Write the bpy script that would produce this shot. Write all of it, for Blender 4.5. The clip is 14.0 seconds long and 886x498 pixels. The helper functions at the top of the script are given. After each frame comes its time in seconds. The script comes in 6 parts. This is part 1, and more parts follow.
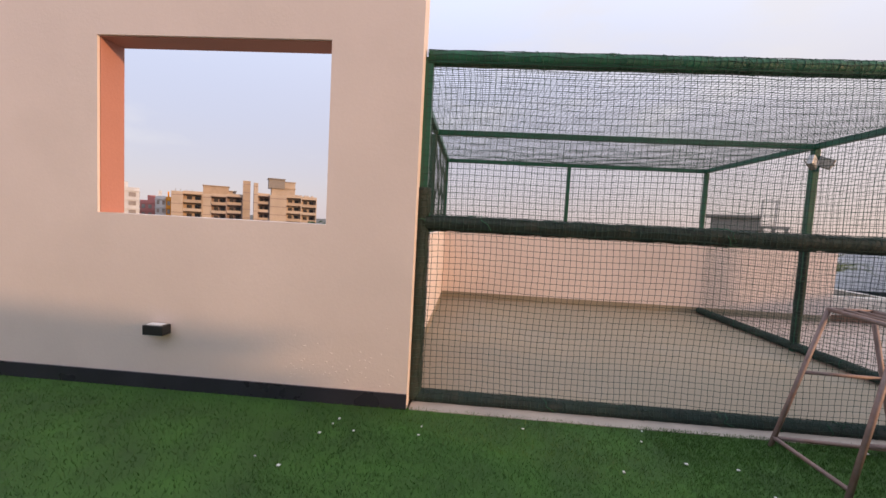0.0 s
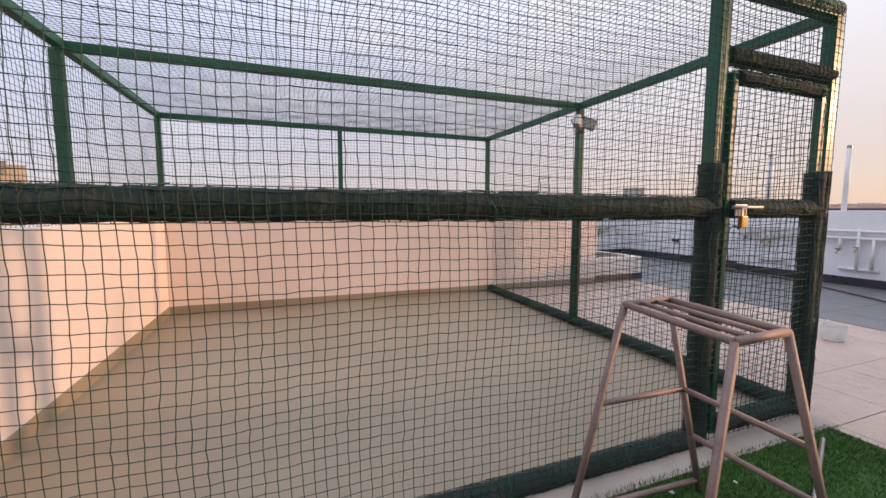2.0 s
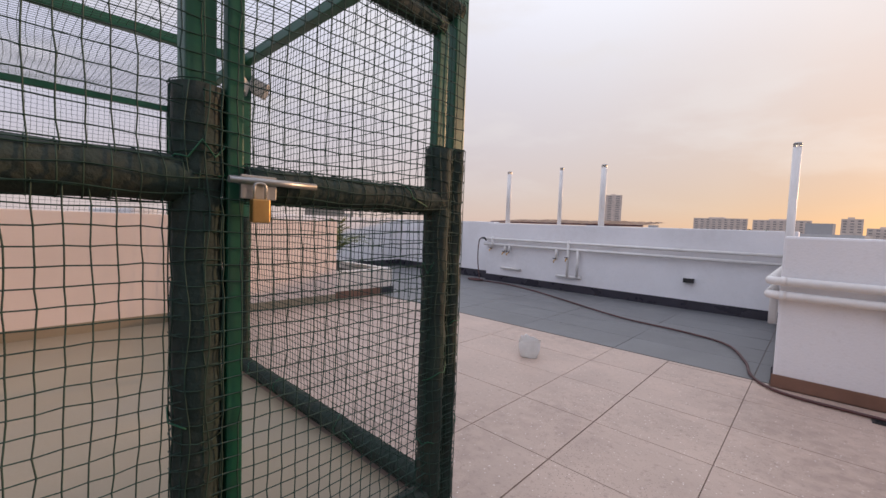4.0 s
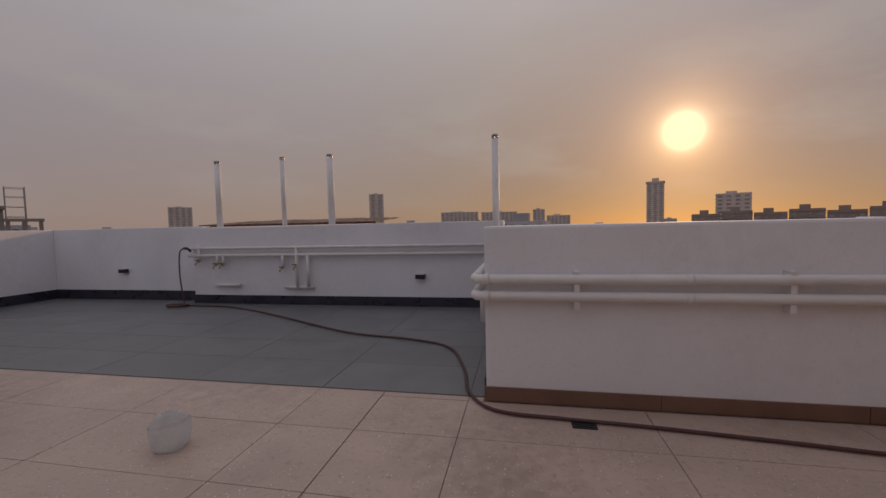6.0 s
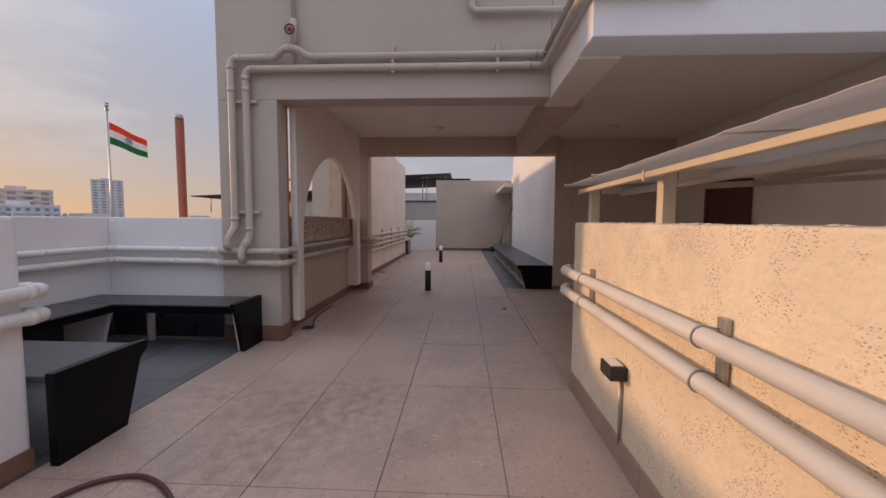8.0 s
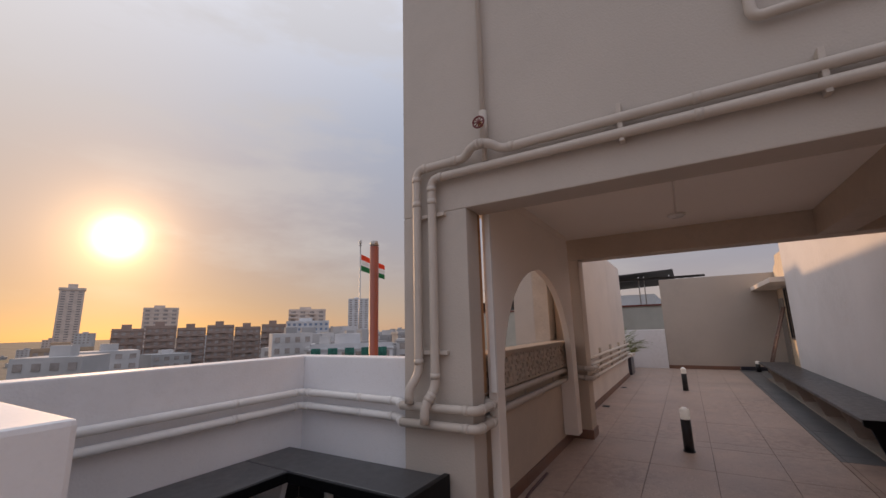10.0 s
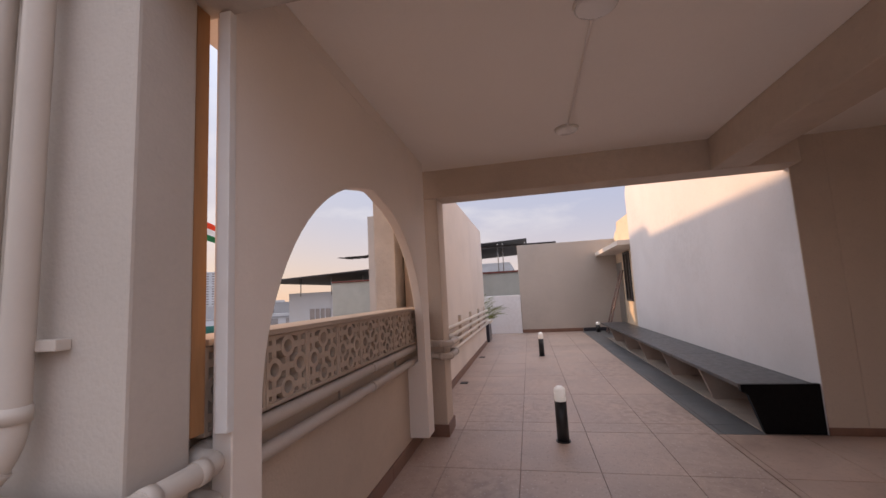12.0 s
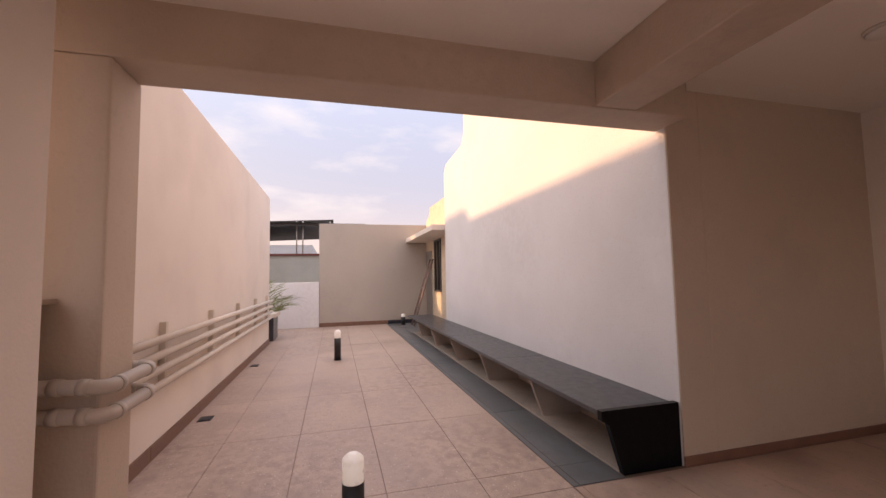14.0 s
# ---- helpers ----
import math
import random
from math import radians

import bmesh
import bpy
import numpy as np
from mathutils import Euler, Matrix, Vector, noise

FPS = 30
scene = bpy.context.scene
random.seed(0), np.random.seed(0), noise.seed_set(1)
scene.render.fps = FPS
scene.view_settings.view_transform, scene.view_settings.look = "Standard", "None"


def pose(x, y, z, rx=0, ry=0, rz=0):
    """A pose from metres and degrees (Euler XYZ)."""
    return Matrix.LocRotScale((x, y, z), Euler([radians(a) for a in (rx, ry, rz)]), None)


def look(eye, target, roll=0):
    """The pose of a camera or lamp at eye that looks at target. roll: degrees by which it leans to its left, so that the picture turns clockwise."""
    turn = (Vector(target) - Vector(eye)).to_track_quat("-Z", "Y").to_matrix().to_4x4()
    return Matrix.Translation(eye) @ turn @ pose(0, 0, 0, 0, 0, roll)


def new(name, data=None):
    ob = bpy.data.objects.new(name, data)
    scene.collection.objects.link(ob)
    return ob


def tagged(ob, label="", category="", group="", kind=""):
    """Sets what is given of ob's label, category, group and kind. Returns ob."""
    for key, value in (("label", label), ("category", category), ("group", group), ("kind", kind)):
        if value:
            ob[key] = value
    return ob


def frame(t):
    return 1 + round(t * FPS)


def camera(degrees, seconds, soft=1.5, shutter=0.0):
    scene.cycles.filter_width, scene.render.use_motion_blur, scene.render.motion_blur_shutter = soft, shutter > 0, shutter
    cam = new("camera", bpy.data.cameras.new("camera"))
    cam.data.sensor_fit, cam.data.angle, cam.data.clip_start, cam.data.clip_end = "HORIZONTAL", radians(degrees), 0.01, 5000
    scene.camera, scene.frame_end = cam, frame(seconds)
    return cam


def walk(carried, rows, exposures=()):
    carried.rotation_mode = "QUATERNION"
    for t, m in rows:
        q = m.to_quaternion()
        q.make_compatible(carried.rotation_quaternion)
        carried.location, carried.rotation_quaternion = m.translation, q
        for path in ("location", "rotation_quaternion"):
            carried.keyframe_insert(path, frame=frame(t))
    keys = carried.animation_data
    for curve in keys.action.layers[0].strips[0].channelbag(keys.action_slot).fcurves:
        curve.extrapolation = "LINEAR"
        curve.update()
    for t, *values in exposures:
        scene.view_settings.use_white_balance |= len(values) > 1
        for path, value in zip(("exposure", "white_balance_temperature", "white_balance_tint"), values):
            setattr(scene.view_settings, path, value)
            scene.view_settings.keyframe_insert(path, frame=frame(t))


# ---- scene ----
cam = camera(95.6, 14.0)
PATH = [
    (0, (1.834, -3.137, 1.328), (-0.158, -3.272, 1.197), 3.1),
    (0.2, (1.621, -3.076, 1.304), (-0.375, -3.067, 1.174), 3.1),
    (0.5, (1.368, -3.009, 1.312), (-0.615, -2.783, 1.175), 2.9),
    (1, (1.01, -2.764, 1.294), (-0.927, -2.303, 1.11), 1.8),
    (1.5, (0.703, -2.485, 1.285), (-1.178, -1.846, 1.056), 1.0),
    (2, (0.449, -2.178, 1.307), (-1.411, -1.468, 1.117), 0.2),
    (2.2, (0.397, -2.024, 1.314), (-1.459, -1.296, 1.166), -0.1),
    (4.3, (0.057, -0.146, 1.232), (-1.159, 1.437, 1.109), 2.2),
    (4.5, (0.038, 0.031, 1.241), (-1.082, 1.684, 1.118), 2.0),
    (5, (0.062, 0.424, 1.234), (-0.792, 2.228, 1.115), 1.1),
    (5.5, (0.141, 0.779, 1.234), (-0.422, 2.694, 1.112), 0.1),
    (6, (0.159, 1.047, 1.255), (-0.224, 3.007, 1.144), -1.3),
    (6.5, (0.407, 1.309, 1.24), (0.795, 3.267, 1.111), -3.0),
    (6.6, (0.458, 1.366, 1.244), (1.112, 3.25, 1.101), -2.8),
    (7, (0.756, 1.494, 1.258), (2.274, 2.785, 1.091), -2.3),
    (7.1, (0.831, 1.451, 1.257), (2.458, 2.604, 1.103), -2.9),
    (7.5, (1.135, 1.655, 1.248), (3.074, 2.121, 1.096), -1.0),
    (8, (1.566, 1.748, 1.237), (3.559, 1.845, 1.098), 0.3),
    (8.5, (2.012, 1.868, 1.228), (4.01, 1.922, 1.154), 1.3),
    (9, (2.324, 2.071, 1.404), (4.178, 2.753, 1.712), -0.1),
    (9.2, (2.44, 2.107, 1.471), (4.147, 3.059, 1.896), -0.3),
    (11.3, (3.88, 2.567, 1.509), (5.605, 3.524, 1.836), -3.5),
    (11.5, (4.153, 2.631, 1.453), (5.97, 3.414, 1.743), -3.1),
    (12, (4.667, 2.568, 1.393), (6.613, 2.971, 1.62), -3.0),
    (12.5, (5.144, 2.546, 1.356), (7.131, 2.684, 1.546), -2.4),
    (13, (5.61, 2.556, 1.336), (7.601, 2.621, 1.516), -1.6),
    (13.5, (6.12, 2.524, 1.363), (8.112, 2.416, 1.507), -1.1),
    (14, (6.58, 2.447, 1.351), (8.506, 1.926, 1.488), -1.1),
]
EXPOSURES = [(0.0, 0.66, 6900, 12), (1.0, 0.68, 6900, 12), (2.2, 0.78, 6850, 12), (4.3, 0.36, 7050, 14), (5.0, -0.14, 7400, 17), (5.5, -0.52, 7600, 18), (6.0, -0.74, 7700, 18), (6.5, -0.7, 7700, 18), (7.0, -0.42, 7600, 17), (7.5, -0.14, 7400, 14), (8.0, 0.24, 6850, 12), (8.5, 0.46, 7050, 11), (9.0, 0.52, 6750, 10), (9.2, 0.42, 6800, 10), (11.3, -0.2, 7700, 18), (11.5, -0.08, 7700, 18), (12.0, 0.76, 7100, 14), (12.5, 1.29, 6450, 10), (13.0, 1.28, 6700, 11), (13.5, 1.1, 7350, 15), (14.0, 1.14, 8000, 19)]
walk(cam, [(t, look(eye, target, roll)) for t, eye, target, roll in PATH], EXPOSURES)

# ---- light ----
SUN_DIR = Vector((0.332, 0.925, 0.187)).normalized()
sun_data = bpy.data.lights.new("sun", "SUN")
sun_data.energy, sun_data.angle, sun_data.color = 1.75, radians(2.2), (1.0, 0.62, 0.36)
sun_lamp = new("sun", sun_data)
sun_lamp.rotation_mode = "QUATERNION"
sun_lamp.rotation_quaternion = SUN_DIR.to_track_quat("Z", "Y")

world = bpy.data.worlds.new("evening_sky")
scene.world = world
world.use_nodes = True
wn, wl = world.node_tree.nodes, world.node_tree.links
wn.clear()


def wnode(kind, **kw):
    n = wn.new(kind)
    for k, v in kw.items():
        n.inputs[k].default_value = v
    return n


def wmath(op, a, b=None):
    n = wn.new("ShaderNodeMath")
    n.operation = op
    for i, v in enumerate((a, b)):
        if v is None:
            continue
        if isinstance(v, (int, float)):
            n.inputs[i].default_value = v
        else:
            wl.new(v, n.inputs[i])
    return n.outputs[0]


def wramp(fac, stops):
    n = wn.new("ShaderNodeValToRGB")
    while len(n.color_ramp.elements) < len(stops):
        n.color_ramp.elements.new(0.5)
    for e, (p, c) in zip(n.color_ramp.elements, stops):
        e.position, e.color = p, (*c, 1)
    wl.new(fac, n.inputs[0])
    return n.outputs[0]


def wmix(kind, fac, a, b):
    n = wn.new("ShaderNodeMix")
    n.data_type, n.blend_type = "RGBA", kind
    for sock, v in ((n.inputs[0], fac), (n.inputs[6], a), (n.inputs[7], b)):
        if isinstance(v, (int, float)):
            sock.default_value = v
        elif isinstance(v, tuple):
            sock.default_value = (*v, 1)
        else:
            wl.new(v, sock)
    return n.outputs[2]


sky = wn.new("ShaderNodeTexSky")
sky.sky_type, sky.sun_disc = "NISHITA", False
sky.sun_elevation, sky.sun_rotation = math.asin(SUN_DIR.z), math.atan2(SUN_DIR.x, SUN_DIR.y)
sky.air_density, sky.dust_density, sky.ozone_density = 1.0, 0.5, 1.0
coord = wn.new("ShaderNodeTexCoord").outputs["Generated"]
split = wn.new("ShaderNodeSeparateXYZ")
wl.new(coord, split.inputs[0])
height = wmath("MAXIMUM", split.outputs[2], 0.0)
dot = wn.new("ShaderNodeVectorMath")
dot.operation = "DOT_PRODUCT"
wl.new(coord, dot.inputs[0])
dot.inputs[1].default_value = SUN_DIR
toward = wmath("MAXIMUM", dot.outputs["Value"], 0.0)
# evening haze: orange low towards the sun, lavender low behind it, pale blue higher up
flat_dot = wn.new("ShaderNodeVectorMath")
flat_dot.operation = "DOT_PRODUCT"
wl.new(coord, flat_dot.inputs[0])
flat_dot.inputs[1].default_value = Vector((SUN_DIR.x, SUN_DIR.y, 0)).normalized()
side = wmath("MULTIPLY_ADD", flat_dot.outputs["Value"], 0.5)
side.node.inputs[2].default_value = 0.5
low = wramp(side, [(0.0, (0.48, 0.46, 0.55)), (0.45, (0.50, 0.44, 0.48)), (0.8, (0.53, 0.42, 0.41)), (0.94, (0.52, 0.365, 0.30)), (0.985, (0.47, 0.26, 0.175)), (1.0, (0.45, 0.21, 0.12))])
high = wramp(side, [(0.0, (0.42, 0.53, 0.80)), (0.45, (0.46, 0.53, 0.72)), (0.7, (0.57, 0.62, 0.735)), (0.85, (0.61, 0.66, 0.745)), (0.94, (0.645, 0.645, 0.67)), (1.0, (0.67, 0.62, 0.58))])
climb = wramp(height, [(0.0, (0, 0, 0)), (0.06, (0.12, 0.12, 0.12)), (0.2, (0.45, 0.45, 0.45)), (0.45, (0.85, 0.85, 0.85)), (1.0, (1, 1, 1))])
haze = wmix("MIX", climb, low, high)
# a clearer, deeper sky towards the east
east = wmath("MULTIPLY", wmath("MAXIMUM", split.outputs[0], 0.0), climb)
haze = wmix("MIX", wmath("MULTIPLY", east, 1.0), haze, (0.13, 0.22, 0.43))
# the dome is brightest overhead, well above the view
overhead = wmath("MULTIPLY", wmath("POWER", height, 2.6), 2.5)
haze = wmix("ADD", overhead, haze, (0.56, 0.60, 0.69))
# thin clouds
stretch = wn.new("ShaderNodeMapping")
stretch.inputs["Scale"].default_value = (1.0, 1.0, 3.2)
wl.new(coord, stretch.inputs[0])
cloud = wnode("ShaderNodeTexNoise", Scale=3.2, Detail=7.0, Roughness=0.55)
wl.new(stretch.outputs[0], cloud.inputs["Vector"])
cover = wramp(cloud.outputs[0], [(0.50, (0, 0, 0)), (0.66, (1, 1, 1))])
cover = wmath("MULTIPLY", cover, wmath("MULTIPLY", wramp(height, [(0.03, (0, 0, 0)), (0.2, (1, 1, 1))]), 0.42))
haze = wmix("MIX", cover, haze, (0.68, 0.67, 0.69))
# glow round the low sun, seen through dust
glow = wmath("POWER", toward, 18.0)
haze = wmix("ADD", wmath("MULTIPLY", glow, 0.10), haze, (1.0, 0.55, 0.30))
halo = wmath("POWER", toward, 130.0)
haze = wmix("ADD", wmath("MULTIPLY", halo, 0.38), haze, (1.0, 0.48, 0.15))
ring = wmath("POWER", toward, 420.0)
haze = wmix("ADD", wmath("MULTIPLY", ring, 1.0), haze, (1.0, 0.68, 0.34))
core = wmath("POWER", toward, 2600.0)
haze = wmix("ADD", wmath("MULTIPLY", core, 6.0), haze, (1.0, 0.86, 0.62))
bg_sky = wnode("ShaderNodeBackground", Strength=0.05)
wl.new(sky.outputs[0], bg_sky.inputs[0])
bg_haze = wnode("ShaderNodeBackground", Strength=1.0)
wl.new(haze, bg_haze.inputs[0])
both = wn.new("ShaderNodeMixShader")
both.inputs[0].default_value = 0.75
wl.new(bg_sky.outputs[0], both.inputs[1])
wl.new(bg_haze.outputs[0], both.inputs[2])
out = wn.new("ShaderNodeOutputWorld")
wl.new(both.outputs[0], out.inputs[0])


# ---- materials ----
def surf(name, col, var=0.12, rough=0.6, scale=3.0, fine=90.0, bump=0.15, metal=0.0, stain=None, stain_amount=0.3, stain_scale=1.2, speckle=None, piece=0.0, coat=0.0, island=0.0, stretch_z=1.0, blotch=None, pits=None):
    """A surface with a base colour, broad variation, fine grain, relief, and stains of a second colour."""
    m = bpy.data.materials.new(name)
    m.use_nodes = True
    nt = m.node_tree
    n, l = nt.nodes, nt.links
    bsdf = n["Principled BSDF"]
    pos = n.new("ShaderNodeNewGeometry").outputs["Position"]
    mp = n.new("ShaderNodeMapping")
    mp.inputs["Scale"].default_value = (1, 1, stretch_z)
    l.new(pos, mp.inputs[0])

    def noise(s, detail=4.0):
        t = n.new("ShaderNodeTexNoise")
        t.inputs["Scale"].default_value, t.inputs["Detail"].default_value = s, detail
        l.new(mp.outputs[0], t.inputs["Vector"])
        return t.outputs[0]

    def mix(fac, a, b, kind="MIX"):
        t = n.new("ShaderNodeMix")
        t.data_type, t.blend_type = "RGBA", kind
        for sock, v in ((t.inputs[0], fac), (t.inputs[6], a), (t.inputs[7], b)):
            if isinstance(v, float):
                sock.default_value = v
            elif isinstance(v, tuple):
                sock.default_value = (*v, 1)
            else:
                l.new(v, sock)
        return t.outputs[2]

    def rng(v, a, b, c, d):
        t = n.new("ShaderNodeMapRange")
        for i, k in enumerate((a, b, c, d)):
            t.inputs[i + 1].default_value = k
        l.new(v, t.inputs[0])
        return t.outputs[0]

    dark, light = tuple(c * (1 - var) for c in col), tuple(min(1, c * (1 + var)) for c in col)
    broad = noise(scale)
    c = mix(rng(broad, 0.3, 0.7, 0, 1), dark, light)
    grain = noise(fine, 6.0)
    c = mix(rng(grain, 0.35, 0.75, 0, 0.35), c, dark)
    if stain:
        c = mix(rng(noise(stain_scale, 8.0), 0.52, 0.72, 0, stain_amount), c, stain)
    if blotch:
        # dried water marks and foot dirt: broad soft patches broken up by a finer noise
        wide = rng(noise(0.55, 3.0), 0.42, 0.66, 0, 1.0)
        broken = rng(noise(11.0, 8.0), 0.40, 0.62, 0.15, 1.0)
        t = n.new("ShaderNodeMath")
        t.operation = "MULTIPLY"
        l.new(wide, t.inputs[0])
        l.new(broken, t.inputs[1])
        c = mix(rng(t.outputs[0], 0, 1, 0, blotch[1]), c, blotch[0])
        c = mix(rng(noise(28.0, 10.0), 0.56, 0.74, 0, blotch[1] * 0.8), c, blotch[0])
    if speckle:
        v = n.new("ShaderNodeTexVoronoi")
        v.inputs["Scale"].default_value = speckle[1]
        l.new(pos, v.inputs["Vector"])
        pick = n.new("ShaderNodeSeparateColor")
        l.new(v.outputs["Color"], pick.inputs[0])
        t = n.new("ShaderNodeMath")
        t.operation = "MULTIPLY"
        l.new(rng(v.outputs["Distance"], 0.12, 0.22, speckle[2], 0), t.inputs[0])
        l.new(rng(pick.outputs[0], 0.55, 0.95, 0, 1), t.inputs[1])
        # dark grit lies in patches among the pale flecks
        w = n.new("ShaderNodeTexVoronoi")
        w.inputs["Scale"].default_value = speckle[1] * 1.5
        l.new(pos, w.inputs["Vector"])
        u = n.new("ShaderNodeMath")
        u.operation = "MULTIPLY"
        l.new(rng(w.outputs["Distance"], 0.14, 0.28, 0.75, 0), u.inputs[0])
        l.new(rng(noise(1.6, 4.0), 0.46, 0.60, 0.1, 1), u.inputs[1])
        c = mix(u.outputs[0], c, tuple(x * 0.38 for x in col))
        c = mix(t.outputs[0], c, speckle[0])
    if pits:
        # small worn pits in clusters
        v = n.new("ShaderNodeTexVoronoi")
        v.inputs["Scale"].default_value = 165.0
        sq = n.new("ShaderNodeMapping")
        sq.inputs["Scale"].default_value = (0.42, 0.42, 1.0)
        l.new(pos, sq.inputs[0])
        l.new(sq.outputs[0], v.inputs["Vector"])
        pit = rng(v.outputs["Distance"], 0.20, 0.36, 1, 0)
        where = rng(noise(9.0, 5.0), 0.46, 0.56, 0, pits[1])
        t = n.new("ShaderNodeMath")
        t.operation = "MULTIPLY"
        l.new(pit, t.inputs[0])
        l.new(where, t.inputs[1])
        c = mix(t.outputs[0], c, pits[0])
    if piece:
        info = n.new("ShaderNodeObjectInfo")
        c = mix(rng(info.outputs["Random"], 0, 1, 0, piece), c, tuple(x * 0.72 for x in col))
    if island:
        g = n.new("ShaderNodeNewGeometry")
        c = mix(rng(g.outputs["Random Per Island"], 0, 1, 0, island), c, tuple(x * 0.45 for x in col))
    l.new(c, bsdf.inputs["Base Color"])
    l.new(rng(broad, 0.25, 0.75, max(0.02, rough - 0.08), min(1, rough + 0.08)), bsdf.inputs["Roughness"])
    bsdf.inputs["Metallic"].default_value = metal
    bsdf.inputs["Coat Weight"].default_value = coat
    if bump:
        b = n.new("ShaderNodeBump")
        b.inputs["Strength"].default_value, b.inputs["Distance"].default_value = bump, 0.01
        l.new(grain, b.inputs["Height"])
        l.new(b.outputs[0], bsdf.inputs["Normal"])
    return m


WHITE = surf("white_paint", (0.80, 0.785, 0.795), 0.05, 0.65, 0.8, 60, 0.2, stain=(0.52, 0.50, 0.48), stain_amount=0.2, stain_scale=0.9, blotch=((0.50, 0.47, 0.45), 0.16))
PINKISH = surf("cream_paint", (0.78, 0.65, 0.585), 0.05, 0.7, 0.9, 55, 0.10, stain=(0.60, 0.50, 0.44), stain_amount=0.25, stain_scale=1.4)
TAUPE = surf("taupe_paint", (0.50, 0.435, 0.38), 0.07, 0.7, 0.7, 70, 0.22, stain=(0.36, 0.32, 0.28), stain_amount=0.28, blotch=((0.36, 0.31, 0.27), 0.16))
# taupe copy under the roof, browner and lifted to carry the warm light
WARMLITTAUPE = surf("warm_lit_taupe_paint", (0.56, 0.45, 0.36), 0.07, 0.72, 0.8, 60, 0.25, stain=(0.33, 0.27, 0.22), stain_amount=0.3, blotch=((0.30, 0.24, 0.19), 0.15))
CREAM = surf("warm_cream_paint", (0.80, 0.71, 0.635), 0.05, 0.7, 0.8, 70, 0.15, stain=(0.5, 0.43, 0.37), stain_amount=0.2)
SAND = surf("sand_textured_paint", (0.80, 0.66, 0.49), 0.07, 0.75, 2.0, 38, 0.9, stain=(0.62, 0.50, 0.38), stain_amount=0.3, stain_scale=2.2, blotch=((0.50, 0.40, 0.31), 0.25), pits=((0.33, 0.23, 0.15), 0.9))
CEIL = surf("ceiling_paint", (0.86, 0.80, 0.745), 0.04, 0.8, 0.6, 40, 0.05)
SALMON = surf("salmon_paint", (0.46, 0.20, 0.145), 0.08, 0.7, 1.5, 60, 0.2)
SKIRT = surf("brown_stone_tile", (0.22, 0.115, 0.08), 0.2, 0.45, 4, 50, 0.1, piece=0.35)
BEIGESKIRT = surf("beige_brown_tile", (0.36, 0.245, 0.19), 0.16, 0.5, 4, 60, 0.1, stain=(0.2, 0.13, 0.1), stain_amount=0.4, stain_scale=3, piece=0.25)
BLACKSKIRT = surf("black_stone_tile", (0.035, 0.033, 0.045), 0.25, 0.3, 4, 60, 0.05, piece=0.3)
TILE = surf("beige_stone_tile", (0.52, 0.385, 0.315), 0.13, 0.45, 1.8, 130, 0.14, stain=(0.34, 0.25, 0.21), stain_amount=0.55, stain_scale=1.3, speckle=((0.88, 0.82, 0.76), 46, 0.9), piece=0.22, blotch=((0.23, 0.155, 0.125), 0.6))
GREYTILE = surf("grey_stone_tile", (0.155, 0.156, 0.158), 0.2, 0.40, 3, 110, 0.1, stain=(0.20, 0.20, 0.195), stain_amount=0.4, stain_scale=2, piece=0.35, blotch=((0.10, 0.10, 0.105), 0.4))
# the beige tile again for the lobby, browner to carry the shade there
SHADEDTILE = surf("shaded_beige_tile", (0.50, 0.355, 0.28), 0.16, 0.4, 2.5, 110, 0.1, stain=(0.16, 0.10, 0.075), stain_amount=0.5, piece=0.25, blotch=((0.15, 0.10, 0.08), 0.35))
GROUT = surf("dark_grout", (0.235, 0.17, 0.14), 0.2, 0.9, 8, 100, 0.1)
CONCRETE = surf("smooth_concrete", (0.30, 0.24, 0.165), 0.12, 0.5, 0.9, 70, 0.08, stain=(0.26, 0.24, 0.2), stain_amount=0.5, stain_scale=0.8)
KERB = surf("pale_concrete_kerb", (0.42, 0.36, 0.31), 0.15, 0.8, 4, 60, 0.3)
TURF = surf("artificial_turf", (0.036, 0.105, 0.012), 0.3, 0.85, 3.0, 160, 0.5, island=0.0)
BLADE = surf("turf_blade", (0.048, 0.135, 0.016), 0.3, 0.6, 2.0, 60, 0.0, island=0.6)
PIPE = surf("white_plastic_pipe", (0.74, 0.71, 0.68), 0.05, 0.48, 3, 90, 0.03, stain=(0.5, 0.45, 0.4), stain_amount=0.25, stain_scale=5)
TAUPEPIPE = surf("taupe_painted_pipe", (0.53, 0.46, 0.40), 0.06, 0.5, 3, 90, 0.03, stain=(0.4, 0.34, 0.29), stain_amount=0.25, stain_scale=5)
CREAMPIPE = surf("cream_painted_pipe", (0.70, 0.62, 0.54), 0.05, 0.5, 3, 90, 0.03, stain=(0.5, 0.43, 0.36), stain_amount=0.25, stain_scale=5)
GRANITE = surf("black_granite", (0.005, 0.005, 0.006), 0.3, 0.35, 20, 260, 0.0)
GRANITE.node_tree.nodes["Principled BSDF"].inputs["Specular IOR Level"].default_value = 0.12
for m_ in (PIPE, TAUPEPIPE, CREAMPIPE):
    m_.node_tree.nodes["Principled BSDF"].inputs["Specular IOR Level"].default_value = 0.28
# greyer than the black granite: the sky's reflection is in this colour
SKYGRANITE = surf("sky_paled_granite", (0.060, 0.060, 0.064), 0.15, 0.38, 14, 240, 0.02)
PINKSTONE = surf("pale_stone_leg", (0.48, 0.40, 0.35), 0.12, 0.5, 5, 100, 0.08)
GREENSTEEL = surf("green_painted_steel", (0.010, 0.095, 0.052), 0.2, 0.4, 5, 60, 0.06, stain=(0.03, 0.05, 0.035), stain_amount=0.5, stain_scale=7)
